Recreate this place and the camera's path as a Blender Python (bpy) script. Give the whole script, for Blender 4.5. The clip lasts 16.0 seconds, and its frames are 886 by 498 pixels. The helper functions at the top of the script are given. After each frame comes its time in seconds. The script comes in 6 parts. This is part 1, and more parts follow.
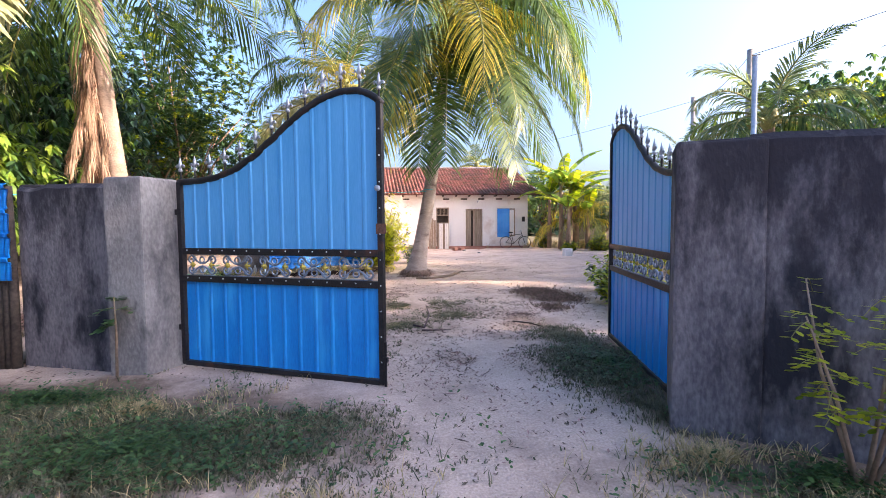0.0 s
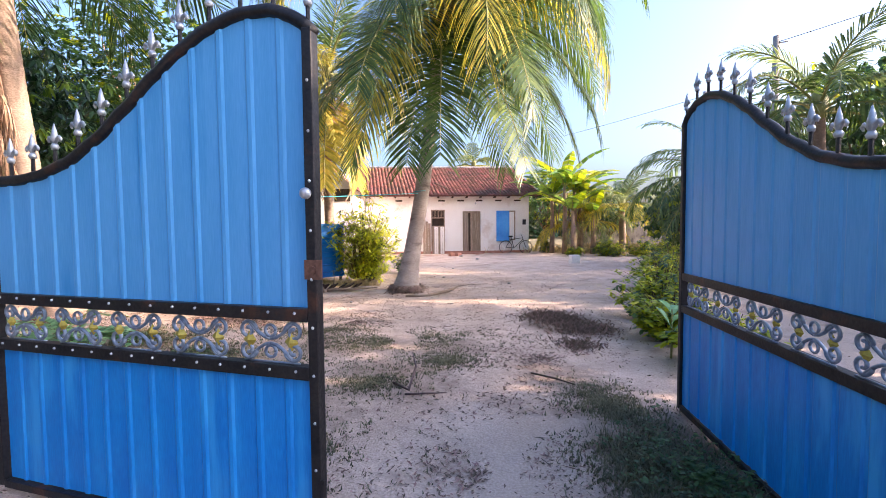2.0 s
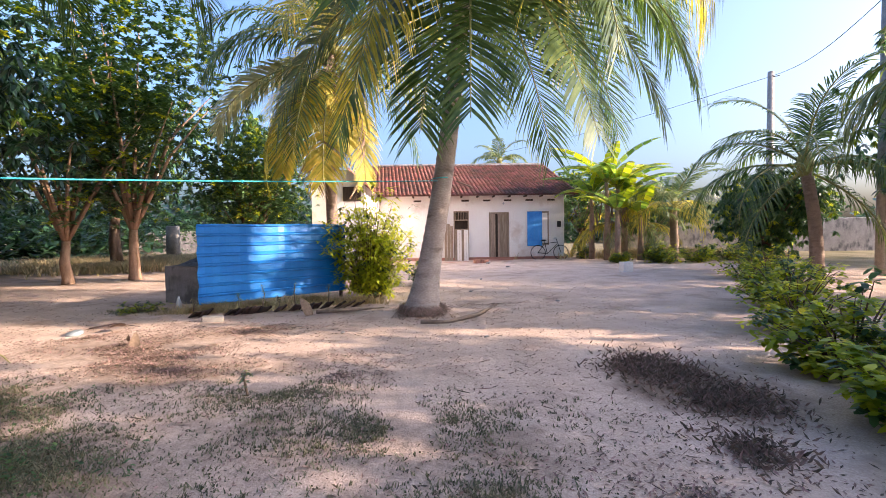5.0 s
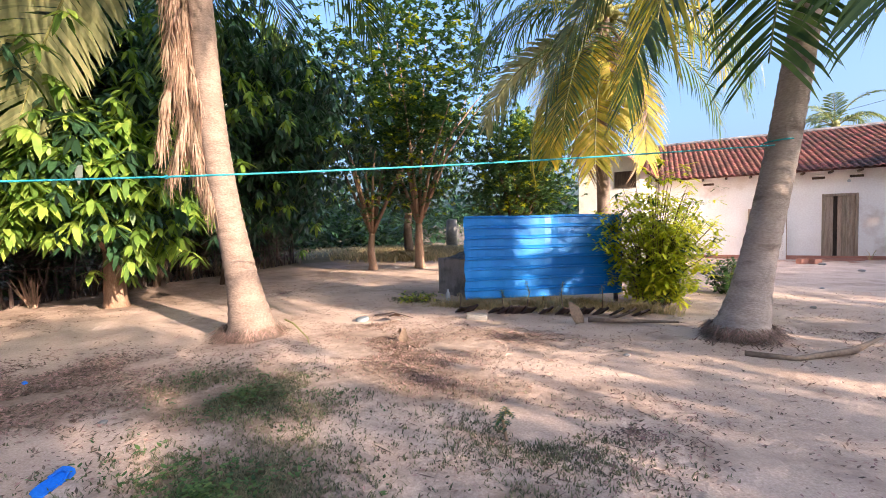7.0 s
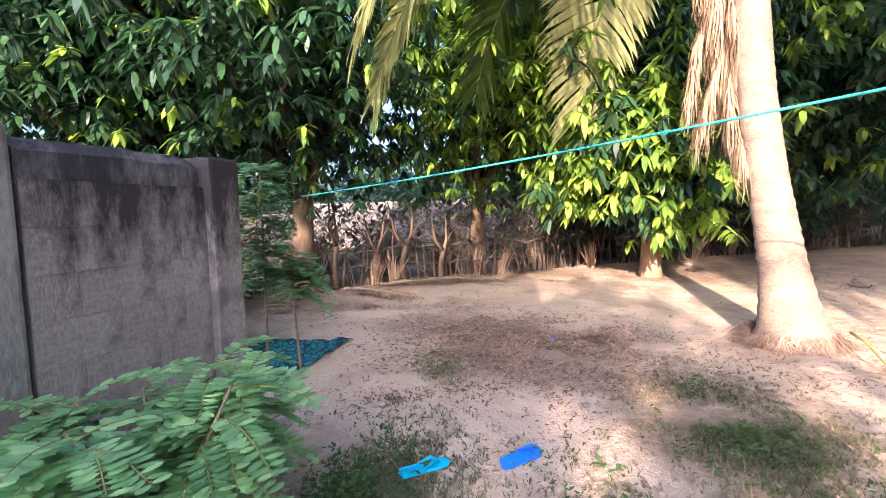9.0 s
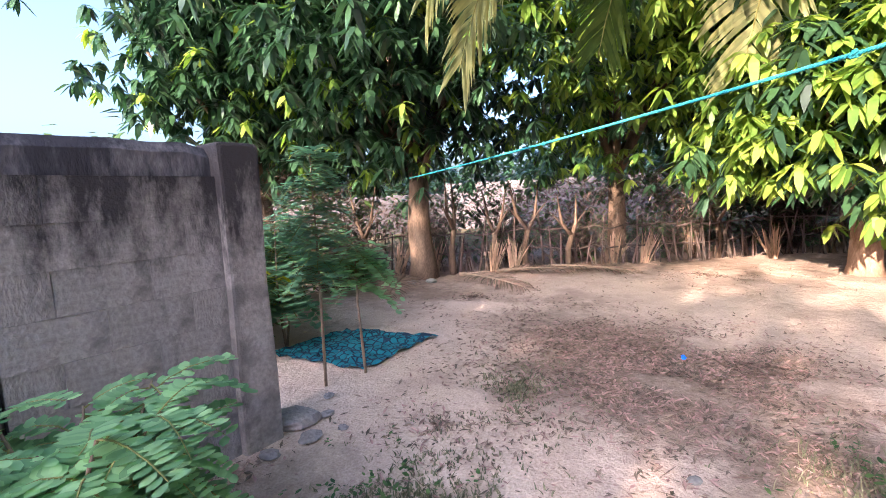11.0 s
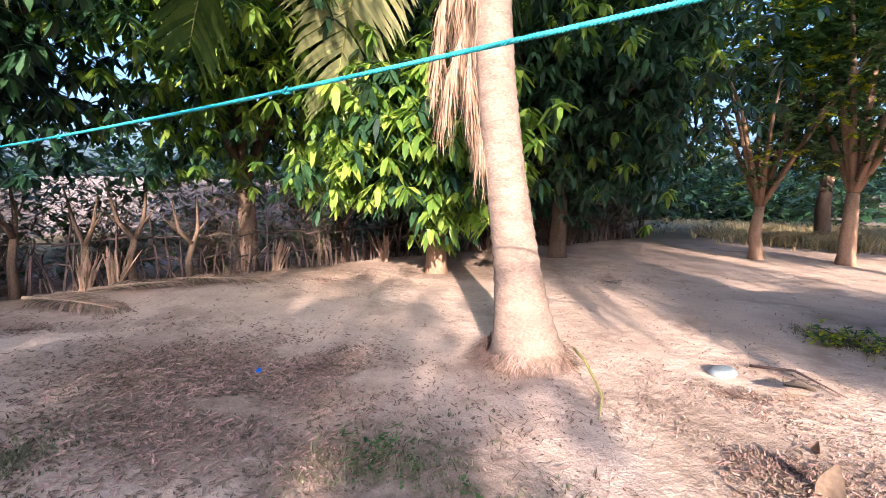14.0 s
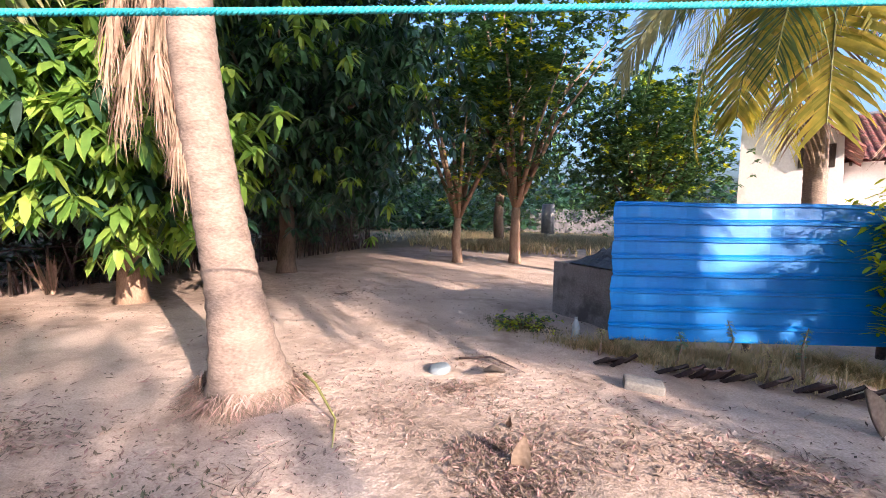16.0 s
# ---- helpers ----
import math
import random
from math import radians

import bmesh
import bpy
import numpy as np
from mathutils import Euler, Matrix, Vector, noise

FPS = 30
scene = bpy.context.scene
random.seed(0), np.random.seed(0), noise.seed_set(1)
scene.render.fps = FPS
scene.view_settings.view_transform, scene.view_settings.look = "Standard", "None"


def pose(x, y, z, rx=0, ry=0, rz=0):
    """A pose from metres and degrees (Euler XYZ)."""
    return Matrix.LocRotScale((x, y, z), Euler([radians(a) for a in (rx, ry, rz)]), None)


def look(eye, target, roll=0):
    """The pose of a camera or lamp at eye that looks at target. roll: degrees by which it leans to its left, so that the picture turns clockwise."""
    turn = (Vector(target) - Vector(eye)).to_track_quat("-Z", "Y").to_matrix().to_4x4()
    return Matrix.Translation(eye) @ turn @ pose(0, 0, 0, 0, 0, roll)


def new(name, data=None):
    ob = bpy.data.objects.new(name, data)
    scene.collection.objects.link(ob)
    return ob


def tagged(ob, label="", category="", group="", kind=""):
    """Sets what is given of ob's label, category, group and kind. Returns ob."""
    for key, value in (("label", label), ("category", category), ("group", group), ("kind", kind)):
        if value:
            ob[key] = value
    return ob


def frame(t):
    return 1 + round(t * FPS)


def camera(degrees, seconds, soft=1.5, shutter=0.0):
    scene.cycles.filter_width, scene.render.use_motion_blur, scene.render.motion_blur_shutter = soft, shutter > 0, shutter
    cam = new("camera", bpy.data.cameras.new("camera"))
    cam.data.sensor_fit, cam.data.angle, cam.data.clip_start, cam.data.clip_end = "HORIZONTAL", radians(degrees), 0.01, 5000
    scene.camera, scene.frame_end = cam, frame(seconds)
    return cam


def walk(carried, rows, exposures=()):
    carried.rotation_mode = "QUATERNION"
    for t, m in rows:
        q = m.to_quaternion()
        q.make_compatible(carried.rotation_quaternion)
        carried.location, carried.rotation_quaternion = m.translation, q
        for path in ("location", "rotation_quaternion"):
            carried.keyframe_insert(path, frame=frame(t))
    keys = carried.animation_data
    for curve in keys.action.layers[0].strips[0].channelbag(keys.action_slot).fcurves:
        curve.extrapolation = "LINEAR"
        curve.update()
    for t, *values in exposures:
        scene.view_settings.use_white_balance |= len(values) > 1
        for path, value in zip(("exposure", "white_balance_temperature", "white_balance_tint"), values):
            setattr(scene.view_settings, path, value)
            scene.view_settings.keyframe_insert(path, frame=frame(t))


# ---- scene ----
cam = camera(88.9, 16.0, 0.9)
PATH = [
    (0, (-0.329, 0.141, 1.262), (-0.203, 2.135, 1.158), -0.4),
    (0.5, (-0.278, 0.469, 1.307), (-0.152, 2.462, 1.202), -0.5),
    (1, (-0.282, 0.896, 1.322), (-0.149, 2.889, 1.217), -0.4),
    (1.5, (-0.242, 1.320, 1.364), (-0.105, 3.313, 1.261), -0.5),
    (2, (-0.188, 1.766, 1.414), (-0.045, 3.759, 1.312), -0.5),
    (2.5, (-0.156, 2.237, 1.402), (-0.011, 4.229, 1.304), -0.9),
    (3, (-0.046, 2.677, 1.362), (0.099, 4.670, 1.269), -1.2),
    (3.2, (-0.030, 2.861, 1.365), (0.119, 4.853, 1.270), -1.3),
    (5.3, (-0.126, 4.520, 1.312), (-0.114, 6.519, 1.237), -0.8),
    (5.5, (-0.115, 4.650, 1.311), (-0.143, 6.649, 1.237), -0.8),
    (6, (-0.171, 4.965, 1.331), (-0.508, 6.935, 1.253), -0.6),
    (6.5, (-0.372, 5.243, 1.328), (-1.045, 7.125, 1.243), -0.7),
    (7, (-0.560, 5.492, 1.312), (-1.590, 7.204, 1.221), -1.3),
    (7.5, (-0.731, 5.707, 1.338), (-2.187, 7.073, 1.227), -1.8),
    (8, (-0.934, 5.884, 1.299), (-2.653, 6.900, 1.186), -2.4),
    (8.5, (-1.126, 6.051, 1.298), (-3.055, 6.562, 1.164), -1.9),
    (9, (-1.252, 6.216, 1.303), (-3.240, 6.062, 1.148), -1.8),
    (9.5, (-1.455, 6.353, 1.304), (-3.402, 5.928, 1.132), -1.4),
    (9.7, (-1.535, 6.414, 1.318), (-3.465, 5.925, 1.136), -1.4),
    (11.8, (-2.249, 6.924, 1.327), (-4.028, 6.039, 1.097), -3.3),
    (12, (-2.277, 7.001, 1.320), (-4.064, 6.132, 1.092), -3.4),
    (12.5, (-2.302, 7.105, 1.307), (-4.197, 6.507, 1.083), -2.1),
    (13, (-2.326, 7.195, 1.292), (-4.307, 7.033, 1.070), -1.1),
    (13.5, (-2.291, 7.336, 1.330), (-4.260, 7.599, 1.098), -0.3),
    (14, (-2.247, 7.442, 1.361), (-4.162, 7.970, 1.128), 0.5),
    (14.5, (-2.242, 7.505, 1.363), (-4.068, 8.289, 1.137), 0.8),
    (15, (-2.298, 7.552, 1.363), (-3.935, 8.682, 1.159), 1.1),
    (15.5, (-2.364, 7.583, 1.377), (-3.798, 8.965, 1.193), 1.0),
    (16, (-2.392, 7.600, 1.382), (-3.712, 9.092, 1.214), 0.9),
]
walk(cam, [(t, look(eye, target, roll)) for t, eye, target, roll in PATH], [(0, 2.2, 5900, 20), (3, 2.15, 5900, 20), (5.5, 1.8, 5750, 17), (7.5, 1.9, 5700, 15), (9.5, 2.6, 5700, 19), (12.2, 2.65, 5550, 20), (14.5, 1.9, 5350, 17), (16, 1.85, 5350, 18)])

# ---- world, sun, exposure ----
SUN = Vector((0.92, -0.21, 0.325)).normalized()
world = bpy.data.worlds.new("world")
scene.world = world
world.use_nodes = True
wn = world.node_tree.nodes
sky = wn.new("ShaderNodeTexSky")
sky.sky_type = "NISHITA"
sky.sun_disc = False
sky.sun_elevation = math.asin(SUN.z)
sky.sun_rotation = math.atan2(SUN.x, SUN.y)
sky.air_density, sky.dust_density, sky.ozone_density = 1.0, 6.5, 3.0
wn["Background"].inputs["Strength"].default_value = 0.14
world.node_tree.links.new(sky.outputs[0], wn["Background"].inputs["Color"])
sun_data = bpy.data.lights.new("sun", "SUN")
sun_data.energy, sun_data.angle, sun_data.color = 4.0, radians(0.6), (1.0, 0.76, 0.50)
sun = new("sun", sun_data)
sun.matrix_world = look(SUN * 60, (0, 0, 0))


# ---- materials ----
def mat(name, c1, c2, scale=4.0, fine=40.0, rough=0.8, bump=0.2, metal=0.0, vary=0.0, island=False, glow=0.0, spec=0.4, stretch=None, stain=None, stain_scale=1.2, stain_at=0.55, algae=None):
    """Two colours mixed by coarse and fine noise, with relief; vary: lightness from piece to piece; glow: light let through a leaf;
    stain: a third colour in patches; algae: (height from, height to, colour) of black growth running down from a wall top."""
    m = bpy.data.materials.new(name)
    m.use_nodes = True
    nt = m.node_tree
    n, link = nt.nodes, nt.links.new
    bsdf, out = n["Principled BSDF"], n["Material Output"]
    geo = n.new("ShaderNodeTexCoord")
    src = geo.outputs["Object"]
    if stretch:
        mp = n.new("ShaderNodeMapping")
        mp.inputs["Scale"].default_value = stretch
        link(src, mp.inputs["Vector"])
        src = mp.outputs["Vector"]
    a, b = n.new("ShaderNodeTexNoise"), n.new("ShaderNodeTexNoise")
    for tex, s, d in ((a, scale, 5.0), (b, fine, 3.0)):
        tex.inputs["Scale"].default_value, tex.inputs["Detail"].default_value = s, d
        link(src, tex.inputs["Vector"])
    add = n.new("ShaderNodeMath")
    add.operation = "MULTIPLY_ADD"
    add.inputs[1].default_value = 0.5
    half = n.new("ShaderNodeMath")
    half.operation = "MULTIPLY"
    half.inputs[1].default_value = 0.5
    link(b.outputs["Fac"], half.inputs[0])
    link(a.outputs["Fac"], add.inputs[0])
    link(half.outputs[0], add.inputs[2])
    ramp = n.new("ShaderNodeValToRGB")
    ramp.color_ramp.elements[0].position, ramp.color_ramp.elements[1].position = 0.36, 0.64
    ramp.color_ramp.elements[0].color, ramp.color_ramp.elements[1].color = (*c1, 1), (*c2, 1)
    link(add.outputs[0], ramp.inputs["Fac"])
    col = ramp.outputs["Color"]
    if stain:
        s = n.new("ShaderNodeTexNoise")
        s.inputs["Scale"].default_value, s.inputs["Detail"].default_value, s.inputs["Roughness"].default_value = stain_scale, 6.0, 0.62
        link(src, s.inputs["Vector"])
        r = n.new("ShaderNodeValToRGB")
        r.color_ramp.elements[0].position, r.color_ramp.elements[1].position = stain_at - 0.04, stain_at + 0.1
        link(s.outputs["Fac"], r.inputs["Fac"])
        mix = n.new("ShaderNodeMixRGB")
        mix.inputs["Color2"].default_value = (*stain, 1)
        link(r.outputs["Color"], mix.inputs["Fac"])
        link(col, mix.inputs["Color1"])
        col = mix.outputs["Color"]
    if algae:
        pos = n.new("ShaderNodeSeparateXYZ")
        link(n.new("ShaderNodeNewGeometry").outputs["Position"], pos.inputs[0])
        zr = n.new("ShaderNodeMapRange")
        zr.inputs["From Min"].default_value, zr.inputs["From Max"].default_value = algae[0], algae[1]
        link(pos.outputs["Z"], zr.inputs["Value"])
        st = n.new("ShaderNodeMapping")
        st.inputs["Scale"].default_value = (2.6, 2.6, 0.9)
        link(n.new("ShaderNodeNewGeometry").outputs["Position"], st.inputs["Vector"])
        ag = n.new("ShaderNodeTexNoise")
        ag.inputs["Scale"].default_value, ag.inputs["Detail"].default_value, ag.inputs["Roughness"].default_value = 1.6, 8.0, 0.7
        link(st.outputs["Vector"], ag.inputs["Vector"])
        sm = n.new("ShaderNodeMath")
        sm.operation = "MULTIPLY_ADD"
        sm.inputs[1].default_value = 0.36
        link(zr.outputs[0], sm.inputs[0])
        link(ag.outputs["Fac"], sm.inputs[2])
        ar = n.new("ShaderNodeMapRange")
        ar.inputs["From Min"].default_value, ar.inputs["From Max"].default_value = 0.62, 0.80
        link(sm.outputs[0], ar.inputs["Value"])
        am = n.new("ShaderNodeMixRGB")
        am.inputs["Color2"].default_value = (*algae[2], 1)
        link(ar.outputs[0], am.inputs["Fac"])
        link(col, am.inputs["Color1"])
        col = am.outputs["Color"]
    if vary:
        if island:
            rnd = n.new("ShaderNodeNewGeometry").outputs["Random Per Island"]
        else:
            rnd = n.new("ShaderNodeObjectInfo").outputs["Random"]
        hsv = n.new("ShaderNodeHueSaturation")
        mr = n.new("ShaderNodeMapRange")
        mr.inputs["To Min"].default_value, mr.inputs["To Max"].default_value = 1 - vary, 1 + vary
        link(rnd, mr.inputs["Value"])
        link(mr.outputs[0], hsv.inputs["Value"])
        mh = n.new("ShaderNodeMapRange")
        mh.inputs["To Min"].default_value, mh.inputs["To Max"].default_value = 0.5 + vary * 0.05, 0.5 - vary * 0.06
        link(rnd, mh.inputs["Value"])
        link(mh.outputs[0], hsv.inputs["Hue"])
        link(col, hsv.inputs["Color"])
        col = hsv.outputs["Color"]
    link(col, bsdf.inputs["Base Color"])
    bsdf.inputs["Roughness"].default_value, bsdf.inputs["Metallic"].default_value = rough, metal
    bsdf.inputs["Specular IOR Level"].default_value = spec
    if bump:
        bp = n.new("ShaderNodeBump")
        bp.inputs["Strength"].default_value, bp.inputs["Distance"].default_value = bump, 0.02
        link(add.outputs[0], bp.inputs["Height"])
        link(bp.outputs["Normal"], bsdf.inputs["Normal"])
    if glow:
        tr = n.new("ShaderNodeBsdfTranslucent")
        bright = n.new("ShaderNodeHueSaturation")
        bright.inputs["Value"].default_value, bright.inputs["Saturation"].default_value = 1.8, 1.1
        link(col, bright.inputs["Color"])
        link(bright.outputs["Color"], tr.inputs["Color"])
        ms = n.new("ShaderNodeMixShader")
        ms.inputs["Fac"].default_value = glow
        link(bsdf.outputs[0], ms.inputs[1])
        link(tr.outputs[0], ms.inputs[2])
        link(ms.outputs[0], out.inputs["Surface"])
    return m


SAND = mat("sand", (0.45, 0.33, 0.262), (0.68, 0.525, 0.43), 1.6, 70, 0.95, 0.7, stain=(0.36, 0.265, 0.21), stain_scale=1.1, stain_at=0.58, spec=0.1)
BLUE = mat("blue_paint", (0.008, 0.20, 0.62), (0.022, 0.31, 0.76), 2.0, 25, 0.42, 0.04, stretch=(6, 6, 0.7), stain=(0.05, 0.39, 0.82), stain_scale=1.0, stain_at=0.58)
BLUE_TOP = mat("sun_faded_blue_paint", (0.085, 0.35, 0.68), (0.13, 0.42, 0.76), 2.0, 25, 0.42, 0.04, stretch=(5, 5, 0.5), stain=(0.05, 0.30, 0.64), stain_scale=1.2, stain_at=0.6)
BLACK = mat("dark_painted_steel", (0.012, 0.012, 0.014), (0.035, 0.030, 0.030), 8, 60, 0.5, 0.2, metal=0.3, stain=(0.09, 0.04, 0.025), stain_scale=5, stain_at=0.62)
SILVER = mat("silver_paint", (0.35, 0.37, 0.40), (0.55, 0.57, 0.60), 10, 60, 0.4, 0.1, metal=0.5)
ORNAMENT = mat("grey_blue_cast_metal", (0.16, 0.20, 0.27), (0.33, 0.38, 0.46), 10, 60, 0.4, 0.1, metal=0.4)
GOLD = mat("gold_paint", (0.42, 0.30, 0.04), (0.62, 0.48, 0.09), 20, 80, 0.4, 0.1, metal=0.3)
CEMENT = mat("weathered_grey_plaster", (0.095, 0.087, 0.10), (0.235, 0.212, 0.218), 2.6, 34, 0.9, 0.7, stretch=(1.4, 1.4, 0.6), stain=(0.030, 0.030, 0.038), stain_scale=2.2, stain_at=0.54, spec=0.2, algae=(0.5, 2.0, (0.042, 0.039, 0.047)))
SHEET_BLUE = mat("blue_roofing_sheet", (0.007, 0.165, 0.56), (0.016, 0.245, 0.70), 2.0, 25, 0.4, 0.04, stretch=(0.6, 0.6, 3), stain=(0.025, 0.27, 0.68), stain_scale=1.5, stain_at=0.6)
BLOCK = mat("rough_grey_block", (0.22, 0.192, 0.188), (0.38, 0.335, 0.32), 3.5, 45, 0.92, 0.7, vary=0.08, stain=(0.15, 0.132, 0.13), stain_scale=2.6, stain_at=0.52, spec=0.2, algae=(0.85, 1.6, (0.045, 0.039, 0.042)))
CEMENT_LIGHT = mat("bare_grey_plaster", (0.19, 0.175, 0.172), (0.34, 0.312, 0.30), 3.0, 34, 0.9, 0.6, stretch=(1.3, 1.3, 0.7), stain=(0.10, 0.095, 0.10), stain_scale=2.4, stain_at=0.56, spec=0.2)
LIME = mat("limewashed_wall", (0.74, 0.68, 0.64), (0.86, 0.82, 0.78), 1.2, 20, 0.9, 0.2, stain=(0.62, 0.52, 0.45), stain_scale=0.9, stain_at=0.6, spec=0.2)
TILE = mat("clay_roof_tile", (0.10, 0.040, 0.028), (0.27, 0.105, 0.065), 2.5, 25, 0.85, 0.3, vary=0.35, island=True, stain=(0.09, 0.045, 0.035), stain_scale=0.7, stain_at=0.55)
DARK_TILE = mat("blackened_clay_tile", (0.035, 0.025, 0.022), (0.09, 0.055, 0.045), 6, 40, 0.85, 0.3, vary=0.3)
WOOD = mat("grey_weathered_wood", (0.20, 0.145, 0.10), (0.40, 0.31, 0.23), 3, 30, 0.85, 0.3, vary=0.2, stretch=(8, 8, 0.7))
WOOD_DARK = mat("dark_wood", (0.03, 0.02, 0.014), (0.075, 0.05, 0.035), 4, 30, 0.85, 0.3, stretch=(6, 6, 0.8))
SHUTTER = mat("blue_shutter_paint", (0.03, 0.20, 0.60), (0.07, 0.30, 0.72), 3, 30, 0.5, 0.1)
RED = mat("red_oxide_cement", (0.30, 0.13, 0.09), (0.45, 0.22, 0.16), 5, 40, 0.85, 0.2)
BARK = mat("brown_bark", (0.085, 0.055, 0.038), (0.20, 0.135, 0.095), 5, 35, 0.9, 0.6, stretch=(2, 2, 0.7))
BARK_PALE = mat("reddish_bark", (0.22, 0.13, 0.085), (0.38, 0.25, 0.17), 5, 35, 0.9, 0.6, stretch=(2, 2, 0.7))
PALM_BARK = mat("pale_palm_bark", (0.165, 0.118, 0.094), (0.33, 0.245, 0.195), 5, 34, 0.9, 0.5, stretch=(1, 1, 2.2), stain=(0.20, 0.15, 0.12), stain_scale=2.5, stain_at=0.58)
# Olive leaflet lightened so fronds look sunlit; sun brightness sits in the base colour.
FROND_OLIVE_LIT = mat("sunlit_olive_palm_leaflet", (0.27, 0.28, 0.13), (0.46, 0.46, 0.23), 0.7, 8, 0.42, 0, vary=0.3, island=True, glow=0.35)
PALM_GREY = mat("grey_palm_bark", (0.34, 0.27, 0.23), (0.54, 0.45, 0.39), 3, 30, 0.9, 0.5, stretch=(1, 1, 2.2), stain=(0.20, 0.155, 0.13), stain_scale=2.5, stain_at=0.58)
# Mango leaf pair: deep shade and full sun partly put into the base colours.
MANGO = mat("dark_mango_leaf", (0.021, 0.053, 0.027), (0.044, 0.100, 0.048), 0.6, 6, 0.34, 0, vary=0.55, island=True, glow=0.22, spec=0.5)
MANGO_NEW_LIT = mat("sunlit_mango_leaf", (0.115, 0.215, 0.035), (0.24, 0.345, 0.06), 0.8, 6, 0.4, 0, vary=0.5, island=True, glow=0.35, spec=0.5)
SMALL_LEAF = mat("small_green_leaf", (0.038, 0.085, 0.026), (0.090, 0.160, 0.050), 0.6, 6, 0.45, 0, vary=0.5, island=True, glow=0.3)
YELLOW_LEAF = mat("yellow_green_leaf", (0.20, 0.27, 0.02), (0.40, 0.42, 0.04), 0.9, 6, 0.45, 0, vary=0.45, island=True, glow=0.4)
# Yellow-green leaf again, brightened as if the sun struck it from the front.
YELLOW_LEAF_LIT = mat("sunlit_yellow_green_leaf", (0.33, 0.40, 0.03), (0.58, 0.60, 0.06), 0.9, 6, 0.45, 0, vary=0.4, island=True, glow=0.4)
FERN_LEAF = mat("pale_feathery_leaflet", (0.17, 0.32, 0.15), (0.28, 0.46, 0.24), 1.5, 8, 0.5, 0, vary=0.35, island=True, glow=0.35)
BLUE_LEAF = mat("blue_green_leaflet", (0.13, 0.26, 0.15), (0.22, 0.38, 0.23), 1.5, 8, 0.5, 0, vary=0.35, island=True, glow=0.3)
FROND = mat("green_palm_leaflet", (0.045, 0.085, 0.022), (0.10, 0.15, 0.035), 0.7, 8, 0.4, 0, vary=0.4, island=True, glow=0.35, spec=0.5)
FROND_YELLOW = mat("yellowing_palm_leaflet", (0.31, 0.29, 0.045), (0.55, 0.46, 0.08), 0.7, 8, 0.45, 0, vary=0.35, island=True, glow=0.4)
FROND_DRY = mat("dry_palm_leaflet", (0.24, 0.16, 0.108), (0.42, 0.30, 0.215), 2, 20, 0.8, 0, vary=0.35, island=True, glow=0.15)
FROND_FAR = mat("pale_palm_leaflet", (0.09, 0.13, 0.05), (0.19, 0.23, 0.09), 0.7, 8, 0.42, 0, vary=0.4, island=True, glow=0.35)
STALK = mat("palm_stalk", (0.16, 0.17, 0.05), (0.32, 0.29, 0.09), 4, 30, 0.6, 0.1)
STALK_DRY = mat("dry_stalk", (0.17, 0.115, 0.08), (0.33, 0.24, 0.17), 4, 30, 0.85, 0.2)
ROOT = mat("dry_rootlet", (0.16, 0.10, 0.075), (0.36, 0.25, 0.19), 4, 30, 0.9, 0, vary=0.5, island=True)
GRASS = mat("green_grass", (0.090, 0.092, 0.048), (0.20, 0.19, 0.11), 2, 10, 0.6, 0, vary=0.5, island=True, glow=0.25)
GRASS_DRY = mat("dry_grass", (0.34, 0.27, 0.13), (0.56, 0.46, 0.25), 2, 10, 0.7, 0, vary=0.4, island=True, glow=0.25)
LITTER = mat("fallen_leaf", (0.15, 0.10, 0.078), (0.34, 0.24, 0.185), 3, 20, 0.85, 0, vary=0.6, island=True, glow=0.05)
TWIG = mat("dead_twig", (0.10, 0.075, 0.06), (0.21, 0.155, 0.12), 3, 20, 0.9, 0, vary=0.5, island=True)
HEAP = mat("dark_dry_weeds", (0.17, 0.112, 0.078), (0.32, 0.225, 0.16), 3, 20, 0.9, 0, vary=0.5, island=True)
STICK = mat("dead_stick", (0.045, 0.033, 0.029), (0.14, 0.10, 0.085), 4, 30, 0.9, 0.3, vary=0.4)
ROPE = mat("turquoise_rope", (0.02, 0.30, 0.36), (0.08, 0.48, 0.52), 30, 120, 0.6, 0.3)
STONE = mat("grey_stone", (0.22, 0.20, 0.19), (0.38, 0.35, 0.32), 8, 50, 0.9, 0.4, vary=0.2)
PLASTIC = mat("clear_dull_plastic", (0.45, 0.47, 0.47), (0.62, 0.63, 0.62), 8, 40, 0.3, 0)
CYAN = mat("cyan_rubber", (0.0, 0.36, 0.62), (0.02, 0.46, 0.74), 8, 60, 0.5, 0.05)
COBALT = mat("cobalt_rubber", (0.01, 0.15, 0.70), (0.03, 0.22, 0.85), 8, 60, 0.5, 0.05)
LID = mat("dusty_blue_grey_plastic", (0.20, 0.24, 0.27), (0.32, 0.36, 0.38), 8, 40, 0.45, 0.1)
TARP = mat("dark_tarpaulin", (0.04, 0.045, 0.06), (0.16, 0.165, 0.19), 5, 30, 0.5, 0.2)
LILAC = mat("lilac_wall", (0.13, 0.112, 0.122), (0.20, 0.175, 0.18), 1, 20, 0.9, 0.1)


